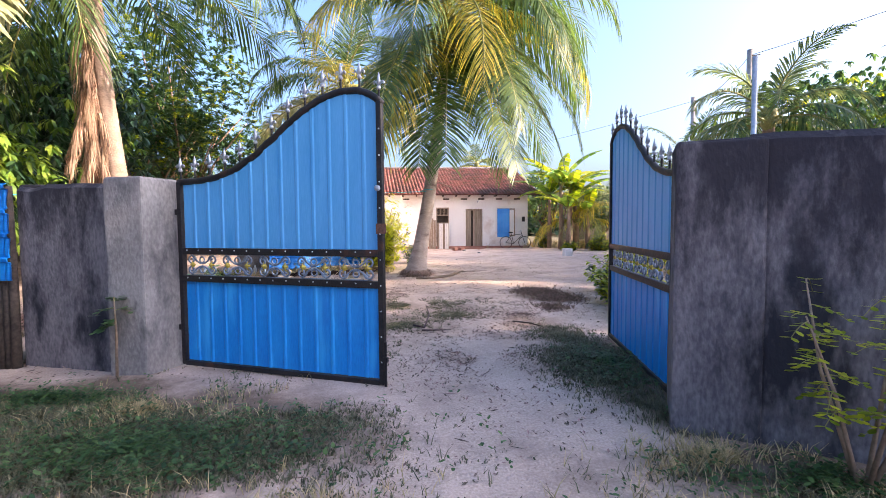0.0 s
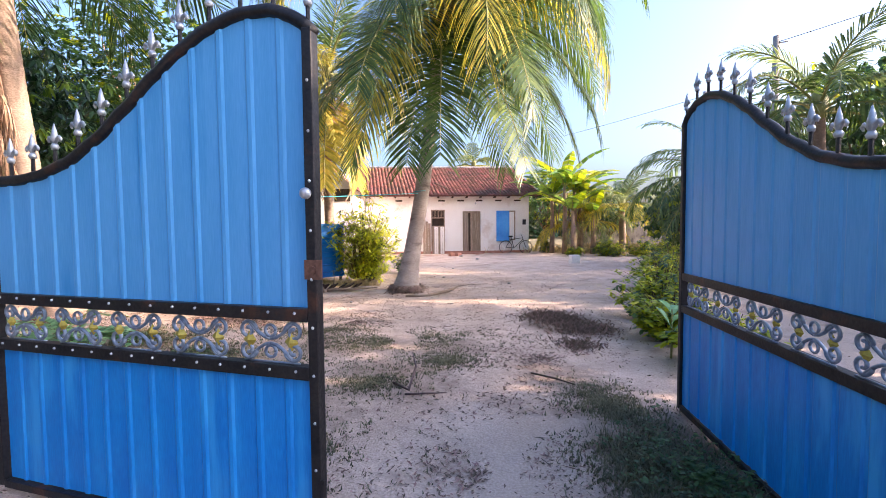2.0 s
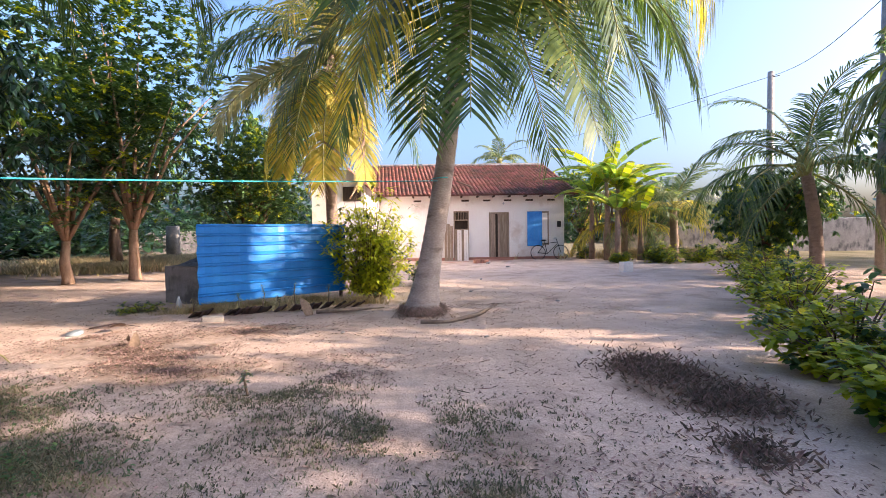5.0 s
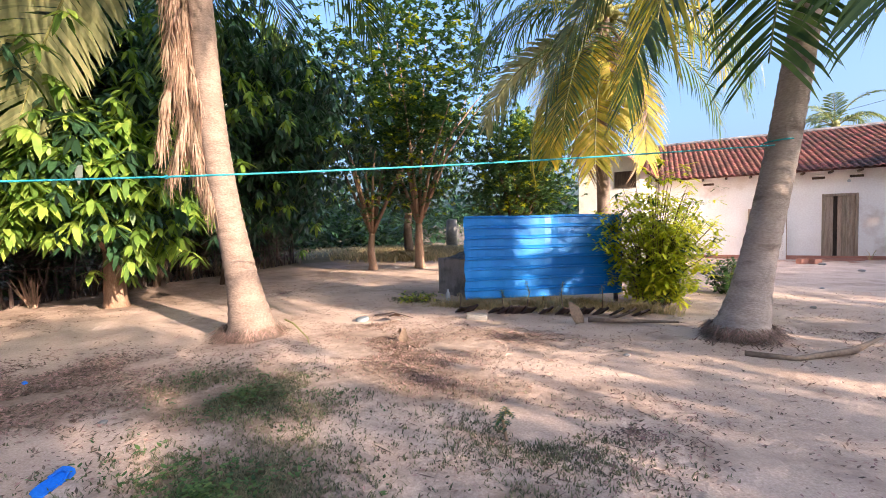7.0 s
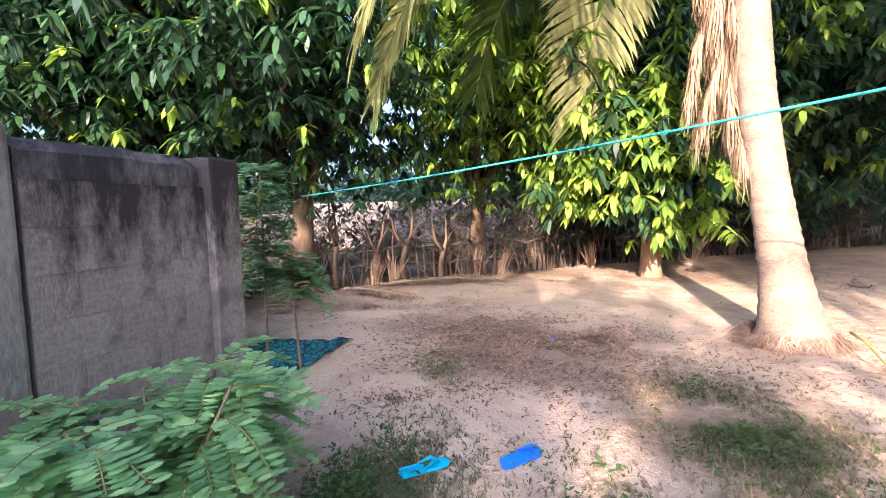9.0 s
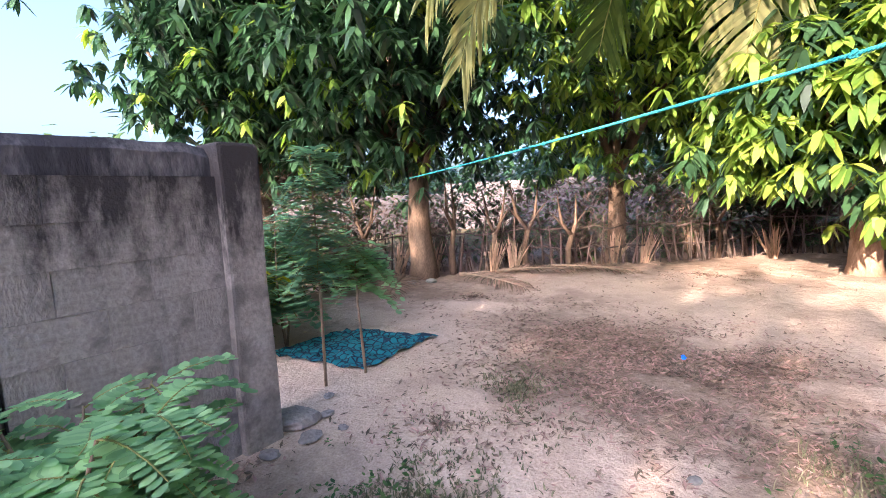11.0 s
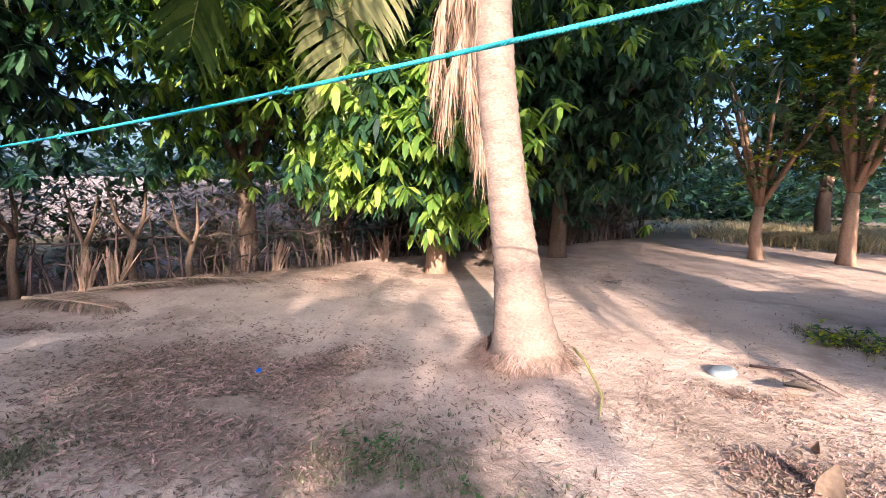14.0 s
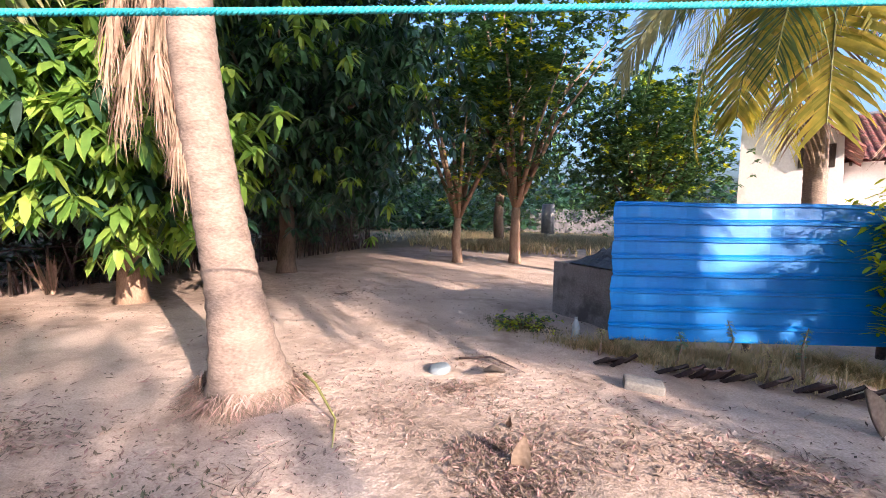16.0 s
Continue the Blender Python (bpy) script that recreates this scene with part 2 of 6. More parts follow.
def cloth_material():
    """Teal printed cloth: a net of pale and dark curved lines."""
    m = mat("teal_printed_cloth", (0.005, 0.11, 0.15), (0.01, 0.17, 0.21), 6, 60, 0.8, 0.3)
    nt = m.node_tree
    n, link = nt.nodes, nt.links.new
    co = n.new("ShaderNodeTexCoord")
    vo = n.new("ShaderNodeTexVoronoi")
    vo.feature = "DISTANCE_TO_EDGE"
    vo.inputs["Scale"].default_value = 15.0
    link(co.outputs["Object"], vo.inputs["Vector"])
    r = n.new("ShaderNodeValToRGB")
    r.color_ramp.elements[0].position, r.color_ramp.elements[1].position = 0.07, 0.12
    r.color_ramp.elements[0].color, r.color_ramp.elements[1].color = (0.006, 0.018, 0.045, 1), (0.010, 0.15, 0.20, 1)
    link(vo.outputs["Distance"], r.inputs["Fac"])
    link(r.outputs["Color"], n["Principled BSDF"].inputs["Base Color"])
    return m


CLOTH = cloth_material()


def field_cover():
    """Beyond the trodden yard the sand gives way to brown earth and dry grass."""
    n, link = SAND.node_tree.nodes, SAND.node_tree.links.new
    bsdf = n["Principled BSDF"]
    old = bsdf.inputs["Base Color"].links[0].from_socket
    co = n.new("ShaderNodeTexCoord")
    mp = n.new("ShaderNodeMapping")
    mp.inputs["Location"].default_value = (0.05, -0.68, 0.0)
    mp.inputs["Scale"].default_value = (1 / 15.5, 1 / 18.0, 0.0)
    link(co.outputs["Object"], mp.inputs["Vector"])
    ln = n.new("ShaderNodeVectorMath")
    ln.operation = "LENGTH"
    link(mp.outputs["Vector"], ln.inputs[0])
    ns = n.new("ShaderNodeTexNoise")
    ns.inputs["Scale"].default_value, ns.inputs["Detail"].default_value = 0.6, 6.0
    link(co.outputs["Object"], ns.inputs["Vector"])
    ad = n.new("ShaderNodeMath")
    ad.operation = "MULTIPLY_ADD"
    ad.inputs[1].default_value = 0.35
    link(ns.outputs["Fac"], ad.inputs[0])
    link(ln.outputs["Value"], ad.inputs[2])
    rp = n.new("ShaderNodeValToRGB")
    rp.color_ramp.elements[0].position, rp.color_ramp.elements[1].position = 0.0, 1.0
    mr = n.new("ShaderNodeMapRange")
    mr.inputs["From Min"].default_value, mr.inputs["From Max"].default_value = 1.0, 1.2
    link(ad.outputs[0], mr.inputs["Value"])
    fc = n.new("ShaderNodeValToRGB")
    fc.color_ramp.elements[0].position, fc.color_ramp.elements[1].position = 0.35, 0.65
    fc.color_ramp.elements[0].color, fc.color_ramp.elements[1].color = (0.14, 0.12, 0.06, 1), (0.26, 0.205, 0.125, 1)
    link(ns.outputs["Fac"], fc.inputs["Fac"])
    mx = n.new("ShaderNodeMixRGB")
    link(mr.outputs[0], mx.inputs["Fac"])
    link(old, mx.inputs["Color1"])
    link(fc.outputs["Color"], mx.inputs["Color2"])
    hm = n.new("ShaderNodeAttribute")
    hm.attribute_name = "humus_shade"
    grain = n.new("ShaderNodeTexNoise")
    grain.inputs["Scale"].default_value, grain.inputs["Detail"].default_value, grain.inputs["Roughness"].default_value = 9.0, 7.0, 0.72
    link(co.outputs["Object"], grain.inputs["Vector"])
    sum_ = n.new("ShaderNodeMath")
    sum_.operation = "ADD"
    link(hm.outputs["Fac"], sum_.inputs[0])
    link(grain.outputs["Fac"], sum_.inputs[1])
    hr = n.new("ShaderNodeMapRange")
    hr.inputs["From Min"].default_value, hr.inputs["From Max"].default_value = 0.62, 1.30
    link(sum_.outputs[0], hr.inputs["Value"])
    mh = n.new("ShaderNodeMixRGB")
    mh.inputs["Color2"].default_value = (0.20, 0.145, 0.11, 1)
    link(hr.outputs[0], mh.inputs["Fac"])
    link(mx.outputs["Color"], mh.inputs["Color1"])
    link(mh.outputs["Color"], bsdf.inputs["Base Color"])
    # trodden scuffs: shallow dents a hand or a foot long
    scuff = n.new("ShaderNodeTexNoise")
    scuff.inputs["Scale"].default_value, scuff.inputs["Detail"].default_value, scuff.inputs["Roughness"].default_value = 6.5, 7.0, 0.62
    link(co.outputs["Object"], scuff.inputs["Vector"])
    dent = n.new("ShaderNodeBump")
    dent.inputs["Strength"].default_value, dent.inputs["Distance"].default_value = 0.8, 0.05
    link(scuff.outputs["Fac"], dent.inputs["Height"])
    link(bsdf.inputs["Normal"].links[0].from_socket, dent.inputs["Normal"])
    link(dent.outputs["Normal"], bsdf.inputs["Normal"])


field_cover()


# ---- mesh helpers ----
class Build:
    """Gathers vertices and faces of one mesh."""

    def __init__(self):
        self.v, self.f, self.k, self.n = [], [], [], 0

    def add(self, verts, faces, slot=0):
        self.v.extend([tuple(map(float, p)) for p in verts])
        self.f.extend([tuple(i + self.n for i in f) for f in faces])
        self.k.extend([slot] * len(faces))
        self.n = len(self.v)

    def box(self, x0, y0, z0, x1, y1, z1, m=None, slot=0):
        p = [(x, y, z) for z in (z0, z1) for x, y in ((x0, y0), (x1, y0), (x1, y1), (x0, y1))]
        if m is not None:
            p = [m @ Vector(q) for q in p]
        self.add(p, [(3, 2, 1, 0), (4, 5, 6, 7), (0, 1, 5, 4), (1, 2, 6, 5), (2, 3, 7, 6), (3, 0, 4, 7)], slot)

    def tube(self, pts, radii, sides=8, slot=0, cap=True):
        pts = [Vector(p) for p in pts]
        if not hasattr(radii, "__len__"):
            radii = [radii] * len(pts)
        rings, up = [], None
        for i, p in enumerate(pts):
            d = (pts[min(i + 1, len(pts) - 1)] - pts[max(i - 1, 0)]).normalized()
            if up is None:
                up = d.orthogonal().normalized()
            up = (up - d * up.dot(d)).normalized()
            side = d.cross(up)
            rings += [p + radii[i] * (math.cos(a) * up + math.sin(a) * side) for a in (2 * math.pi * k / sides for k in range(sides))]
        faces = [(i * sides + k, i * sides + (k + 1) % sides, (i + 1) * sides + (k + 1) % sides, (i + 1) * sides + k) for i in range(len(pts) - 1) for k in range(sides)]
        if cap:
            faces += [tuple(range(sides))[::-1], tuple(range((len(pts) - 1) * sides, len(pts) * sides))]
        self.add(rings, faces, slot)

    def ball(self, c, r, seg=8, ring=6, squash=(1, 1, 1), rough=0.0, rng=None, slot=0):
        vs = [(0, 0, -1)]
        for i in range(1, ring):
            a = math.pi * i / ring - math.pi / 2
            vs += [(math.cos(a) * math.cos(2 * math.pi * k / seg), math.cos(a) * math.sin(2 * math.pi * k / seg), math.sin(a)) for k in range(seg)]
        vs.append((0, 0, 1))
        vs = [tuple(c[j] + r * squash[j] * v[j] * (1 + (rng.uniform(-rough, rough) if rng else 0)) for j in range(3)) for v in vs]
        fs = [(0, 1 + (k + 1) % seg, 1 + k) for k in range(seg)]
        for i in range(ring - 2):
            fs += [(1 + i * seg + k, 1 + i * seg + (k + 1) % seg, 1 + (i + 1) * seg + (k + 1) % seg, 1 + (i + 1) * seg + k) for k in range(seg)]
        top = len(vs) - 1
        fs += [(top, 1 + (ring - 2) * seg + k, 1 + (ring - 2) * seg + (k + 1) % seg) for k in range(seg)]
        self.add(vs, fs, slot)

    def mesh(self, name, mats, smooth=False, bevel=0.0):
        me = bpy.data.meshes.new(name)
        me.from_pydata(self.v, [], self.f)
        if bevel:
            bm = bmesh.new()
            bm.from_mesh(me)
            bmesh.ops.bevel(bm, geom=[e for e in bm.edges if len(e.link_faces) == 2 and e.calc_face_angle(0) > 0.6], offset=bevel, segments=2, affect="EDGES", profile=0.6)
            bm.to_mesh(me)
            bm.free()
        for m in mats if isinstance(mats, (list, tuple)) else [mats]:
            me.materials.append(m)
        if not bevel:
            me.polygons.foreach_set("material_index", self.k)
        if smooth:
            me.polygons.foreach_set("use_smooth", [True] * len(me.polygons))
        me.update()
        return me


def part(name, build, mats, parent, label="", smooth=False, bevel=0.0):
    me = build if isinstance(build, bpy.types.Mesh) else build.mesh(name, mats, smooth, bevel)
    ob = new(name, me)
    ob.parent = parent
    if label:
        tagged(ob, label)
    return ob


def thing(name, label, category, m=None, group="", kind=""):
    ob = new(name)
    if m is not None:
        ob.matrix_basis = m
    return tagged(ob, label, category, group, kind)


def solid(name, build, mats, label, category, m=None, group="", kind="", smooth=False, bevel=0.0):
    ob = new(name, build.mesh(name, mats, smooth, bevel))
    if m is not None:
        ob.matrix_basis = m
    return tagged(ob, label, category, group, kind)


def ground_z(x, y):
    r = math.hypot(x, y - 9)
    f = max(0.0, min(1.0, (26 - r) / 16))
    z = 0.045 * noise.noise(Vector((x * 0.35, y * 0.35, 0))) + 0.020 * noise.noise(Vector((x * 1.7, y * 1.7, 3))) + 0.013 * noise.noise(Vector((x * 5, y * 5, 7)))
    return z * (0.25 + 0.75 * f) - 0.004


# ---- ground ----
# Patches near (-3.5, 9.6) are deepened to stand in for shade there.
HUMUS_SHADE = [(-5.6, 6.7, 1.4, 1.15, 0.62), (-6.6, 5.9, 1.2, 1.0, 0.45), (-3.5, 9.6, 1.3, 0.8, 0.5), (-2.8, 8.7, 1.1, 0.6, 0.6), (2.0, 8.0, 0.75, 0.9, 0.85), (-1.9, 2.9, 1.7, 0.9, 0.85), (-3.2, 3.7, 1.4, 0.5, 0.8), (1.5, 4.0, 0.65, 1.3, 0.8), (1.6, 2.2, 1.0, 0.5, 0.8), (-3.0, 12.2, 1.6, 0.35, 0.6),
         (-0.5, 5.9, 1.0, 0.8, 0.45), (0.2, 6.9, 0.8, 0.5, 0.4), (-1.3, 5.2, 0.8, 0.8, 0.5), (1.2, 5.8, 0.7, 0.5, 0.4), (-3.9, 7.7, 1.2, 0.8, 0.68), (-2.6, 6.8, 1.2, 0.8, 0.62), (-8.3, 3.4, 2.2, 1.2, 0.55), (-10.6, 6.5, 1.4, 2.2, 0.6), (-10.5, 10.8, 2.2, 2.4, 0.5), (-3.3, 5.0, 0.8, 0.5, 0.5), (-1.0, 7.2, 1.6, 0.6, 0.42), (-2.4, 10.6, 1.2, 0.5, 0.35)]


def humus_shade(x, y):
    """How far leaf mould, roots and dung darken the sand, in ragged patches; some darkening stands in for shade."""
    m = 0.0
    for cx, cy, rx, ry, k in HUMUS_SHADE:
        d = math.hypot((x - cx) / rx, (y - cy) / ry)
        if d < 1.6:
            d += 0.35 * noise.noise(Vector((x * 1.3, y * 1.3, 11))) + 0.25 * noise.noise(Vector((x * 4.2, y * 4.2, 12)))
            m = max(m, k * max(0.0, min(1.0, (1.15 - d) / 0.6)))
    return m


def ground():
    def axis(lo, hi, step, far):
        inner = list(np.arange(lo, hi + 1e-6, step))
        out, d, s = [], 0, step
        while d < far:
            s *= 1.6
            d += s
            out.append(d)
        return [lo - d for d in reversed(out)] + inner + [hi + d for d in out]
    xs, ys = axis(-16, 10, 0.13, 900), axis(-2, 26, 0.13, 900)
    b = Build()
    nx = len(xs)
    verts = [(x, y, ground_z(x, y)) for y in ys for x in xs]
    faces = [(j * nx + i, j * nx + i + 1, (j + 1) * nx + i + 1, (j + 1) * nx + i) for j in range(len(ys) - 1) for i in range(nx - 1)]
    b.add(verts, faces)
    ob = solid("ground", b, SAND, "pale pinkish sandy yard with scuffed dirt", "ground", kind="structure", smooth=True)
    att = ob.data.attributes.new("humus_shade", "FLOAT", "POINT")
    att.data.foreach_set("value", [humus_shade(x, y) for x, y, z in verts])


ground()


# ---- boundary walls ----
def wall_run(name, p, q, thick, height, material, label, wob=0.02, seed=1, side=1):
    """An upright wall from p to q (its front face), thick to the far side, with an uneven rounded top."""
    rng = random.Random(seed)
    p, q = Vector((*p, 0)), Vector((*q, 0))
    d = (q - p).normalized()
    n = Vector((-d.y, d.x, 0)) * side * thick
    cols = max(2, int((q - p).length / 0.15))
    b = Build()
    prof = []
    for i in range(cols + 1):
        c = p.lerp(q, i / cols)
        h = height + rng.uniform(-wob, wob)
        prof.append([c + Vector((0, 0, z)) + n * s for z, s in ((-0.1, 0), (0.6, 0.004), (1.2, -0.003), (h - 0.04, 0), (h, 0.18), (h + 0.006, 0.5), (h, 0.82), (h - 0.05, 1), (1.2, 1.003), (0.6, 0.997), (-0.1, 1))])
    k = len(prof[0])
    b.add([v for r in prof for v in r], [(i * k + j, (i + 1) * k + j, (i + 1) * k + j + 1, i * k + j + 1) for i in range(cols) for j in range(k - 1)] + [tuple(range(k)), tuple(range(cols * k, cols * k + k))[::-1]])
    ob = solid(name, b, material, label, "wall", kind="structure")
    bm = bmesh.new()
    bm.from_mesh(ob.data)
    bmesh.ops.recalc_face_normals(bm, faces=bm.faces)
    bm.to_mesh(ob.data)
    bm.free()
    return ob


def pillar(name, corners, height, material, label, seed):
    rng = random.Random(seed)
    b = Build()
    cx, cy = sum(c[0] for c in corners) / 4, sum(c[1] for c in corners) / 4
    zs = [-0.1, 0.4, 0.9, 1.4, height - 0.02, height]
    rings = []
    for z in zs:
        s = 0.95 if z == height else 1.0
        rings += [(cx + (x - cx) * s + rng.uniform(-0.006, 0.006), cy + (y - cy) * s + rng.uniform(-0.006, 0.006), z) for x, y in corners]
    b.add(rings, [(i * 4 + k, i * 4 + (k + 1) % 4, (i + 1) * 4 + (k + 1) % 4, (i + 1) * 4 + k) for i in range(len(zs) - 1) for k in range(4)] + [(20, 21, 22, 23)])
    return solid(name, b, material, label, "pillar", kind="structure", bevel=0.018)


pillar("gate_pillar_left", [(-2.96, 4.16), (-2.62, 4.10), (-2.47, 4.44), (-2.82, 4.50)], 1.695, CEMENT_LIGHT, "bare grey cement gate pillar with worn edges", 3)
pillar("wall_pier", [(-3.685, 4.735), (-3.73, 4.52), (-3.96, 4.56), (-3.91, 4.78)], 1.665, BLOCK, "rough cement pier closing the wall end", 12)
pillar("gate_pillar_right", [(1.19, 2.70), (1.60, 2.50), (1.76, 2.83), (1.36, 3.03)], 1.74, CEMENT, "dark weathered cement gate pillar with rounded corner", 4)
wall_run("wall_left", (-2.90, 4.27), (-3.93, 4.50), -0.2, 1.645, CEMENT, "dark stained plastered boundary wall", seed=5)
wall_run("wall_right", (1.55, 2.57), (8.5, -2.2), 0.17, 1.75, CEMENT, "dark stained plastered boundary wall", seed=6)


def block_facing():
    """Rough cement blocks in courses on the yard side of the wall."""
    rng = random.Random(9)
    wall = bpy.data.objects["wall_left"]
    p, q = Vector((-2.84, 4.495, 0)), Vector((-3.70, 4.69, 0))
    d = (q - p).normalized()
    turn = math.degrees(math.atan2(d.y, d.x))
    length = (q - p).length
    kinds = []
    for k in range(4):
        c = Build()
        c.box(0.0, 0.0, 0.0, 0.3548, 0.06, 0.1898)
        me = c.mesh("block", BLOCK, bevel=0.0008)
        for v in me.vertices:
            v.co += Vector((rng.gauss(0, 0.0003), rng.gauss(0, 0.0012), rng.gauss(0, 0.0003)))
        kinds.append(me)
    for row in range(8):
        x = -0.17 if row % 2 else 0.0
        while x < length - 0.04:
            w = min(0.352, length - x)
            x0 = max(x, 0.0)
            o = part("block", rng.choice(kinds), None, wall)
            o.matrix_basis = pose(p.x, p.y, 0, 0, 0, turn) @ pose(x0, rng.gauss(0, 0.001), -0.03 + row * 0.19) @ Matrix.Diagonal(((w - (x0 - x)) / 0.352, 1, 1, 1))
            x += 0.355


block_facing()


# ---- gate ----
def top_of(u):
    knots = [(0, 1.665), (0.12, 1.67), (0.2, 1.69), (0.3, 1.745), (0.4, 1.845), (0.5, 1.98), (0.58, 2.10), (0.66, 2.20), (0.74, 2.275), (0.82, 2.315), (0.9, 2.31), (0.96, 2.265), (1.0, 2.19)]
    for (a, za), (c, zc) in zip(knots, knots[1:]):
        if u <= c:
            f = (u - a) / (c - a)
            return za + (zc - za) * (f * f * (3 - 2 * f) * 0.4 + f * 0.6)
    return knots[-1][1]


WIDE = 2.0


def ribbed(b, x0, x1, low, high, pitch=0.152, deep=0.007, slot=0):
    """Pressed sheet with narrow upright ribs, from x0 to x1, between two height functions."""
    xs = []
    x = x0
    while x < x1 - 1e-4:
        for dx, y in ((0, 0), (pitch * 0.62, 0), (pitch * 0.70, -deep), (pitch * 0.82, -deep), (pitch * 0.90, 0)):
            if x + dx < x1:
                xs.append((x + dx, y))
        x += pitch
    xs.append((x1, 0))
    v = []
    for x, y in xs:
        v += [(x, y, low(x)), (x, y, high(x))]
    n = len(xs)
    b.add(v, [(2 * i, 2 * i + 2, 2 * i + 3, 2 * i + 1) for i in range(n - 1)], slot)
    b.add([(x, y + 0.004, z) for x, y, z in v], [(2 * i + 1, 2 * i + 3, 2 * i + 2, 2 * i) for i in range(n - 1)], slot)


def spiral(cx, cz, r0, turns, start, sign, n=18):
    return [(cx + r0 * (1 - 0.75 * i / n) * math.cos(start + sign * turns * 2 * math.pi * i / n), -0.006, cz + r0 * (1 - 0.75 * i / n) * math.sin(start + sign * turns * 2 * math.pi * i / n)) for i in range(n + 1)]


def gate_leaf(m, with_knob, label):
    leaf = thing("gate_leaf", label, "gate", m, "leaves of the gate")
    b = Build()
    ribbed(b, 0.05, WIDE - 0.03, lambda x: 1.06, lambda x: top_of(x / WIDE) - 0.02)
    part("upper_panel", b, BLUE_TOP, leaf, "sun-faded light blue ribbed sheet")
    b = Build()
    ribbed(b, 0.05, WIDE - 0.03, lambda x: 0.06, lambda x: 0.80)
    part("lower_panel", b, BLUE, leaf, "deeper blue ribbed sheet with rust drips")
    for x, z1 in ((0.018, 1.665), (WIDE - 0.018, 2.21)):
        b = Build()
        b.box(x - 0.024, -0.028, 0.02, x + 0.02, 0.025, z1)
        part("stile", b, BLACK, leaf, bevel=0.006)
    for z, h in ((0.035, 0.02), (0.805, 0.028), (1.05, 0.028)):
        b = Build()
        b.box(0.04, -0.032, z - h, WIDE - 0.04, 0.022, z + h)
        part("rail", b, BLACK, leaf, bevel=0.005)
    b = Build()
    b.tube([(WIDE * i / 40, 0, top_of(i / 40)) for i in range(41)], 0.028, 8)
    part("top_rail", b, BLACK, leaf, smooth=True)
    rivet = Build()
    rivet.ball((0, 0, 0), 0.007, 6, 4)
    rivet = rivet.mesh("rivet", SILVER)
    for z in (0.805, 1.05):
        for i in range(15):
            r = part("rivet", rivet, SILVER, leaf)
            r.location = (0.10 + i * (WIDE - 0.2) / 14, -0.034, z + 0.008)
    for i in range(10):
        r = part("rivet", rivet, SILVER, leaf)
        r.location = (WIDE - 0.018, -0.028, 0.2 + i * 0.2)
    for i in range(5):
        c = 0.05 + (i + 0.5) * (WIDE - 0.1) / 5
        b = Build()
        for s in (-1, 1):
            for q in (-1, 1):
                b.tube(spiral(c + s * 0.115, 0.928 + q * 0.042, 0.045, 1.3, math.pi / 2 * (1 + s), -s * q), 0.0085, 6)
                b.tube([(c + s * 0.115 * (1 - f), -0.006, 0.928 + q * (0.087 - 0.085 * math.sin(f * math.pi / 2) * 0.9)) for f in (0, 0.25, 0.5, 0.75, 1)], 0.008, 6)
        for q in (-1, 1):
            b.tube([(c + 0.026 * math.cos(a), -0.006, 0.928 + q * 0.045 + 0.026 * math.sin(a)) for a in (2 * math.pi * k / 12 for k in range(13))], 0.007, 6)
            b.box(c - 0.14, -0.004, 0.928 + q * 0.093 - 0.004, c + 0.14, 0.004, 0.928 + q * 0.093 + 0.004)
        orn = part("scroll_ornament", b, ORNAMENT, leaf, "grey cast scrollwork", smooth=True)
        for s in (-1, 1):
            g = Build()
            x = c + s * 0.105
            g.add([(x - 0.034, -0.008, 0.928), (x, -0.008, 0.888), (x + 0.034, -0.008, 0.928), (x, -0.008, 0.968), (x, -0.026, 0.928), (x, 0.008, 0.928)], [(0, 1, 4), (1, 2, 4), (2, 3, 4), (3, 0, 4), (1, 0, 5), (2, 1, 5), (3, 2, 5), (0, 3, 5)])
            part("rosette", g, GOLD, orn, "gold painted diamond boss")
    post, head = Build(), Build()
    post.tube([(0, 0, 0), (0, 0, 0.10)], 0.009, 6)
    head.tube([(0, 0, 0.075), (0, 0, 0.09), (0, 0, 0.105)], [0.014, 0.019, 0.012], 8)
    head.tube([(0, 0, 0.10), (0, 0, 0.135), (0, 0, 0.165), (0, 0, 0.205)], [0.008, 0.017, 0.012, 0.002], 8)
    for s in (-1, 1):
        head.tube([(0, 0, 0.10), (s * 0.018, 0, 0.128), (s * 0.034, 0, 0.138), (s * 0.044, 0, 0.126), (s * 0.037, 0, 0.113)], [0.007, 0.009, 0.009, 0.008, 0.005], 6)
    post, head = post.mesh("spike", BLACK), head.mesh("finial", SILVER, True)
    for i in range(13):
        u = 0.012 + i * 0.976 / 12
        s = part("spike", post, BLACK, leaf)
        s.location = (u * WIDE, 0, top_of(u) + 0.015)
        part("finial", head, SILVER, s, "silver painted fleur finial")
    for z in (0.35, 1.4):
        b = Build()
        b.tube([(-0.02, 0.02, z - 0.06), (-0.02, 0.02, z + 0.06)], 0.018, 8)
        b.box(-0.16, 0.0, z - 0.025, 0.0, 0.012, z + 0.025)
        part("hinge", b, BLACK, leaf, smooth=False)
    b = Build()
    if with_knob:
        b.ball((WIDE - 0.03, -0.04, 1.55), 0.024, 12, 8)
        part("knob", b, SILVER, leaf, "round silver knob", smooth=True)
        b = Build()
        b.tube([(WIDE + 0.012, -0.02, 0.36), (WIDE + 0.012, -0.02, -0.09)], 0.011, 8)
        b.box(WIDE - 0.02, -0.03, 0.2, WIDE + 0.03, -0.006, 0.24)
        part("drop_bolt", b, BLACK, leaf)
        b = Build()
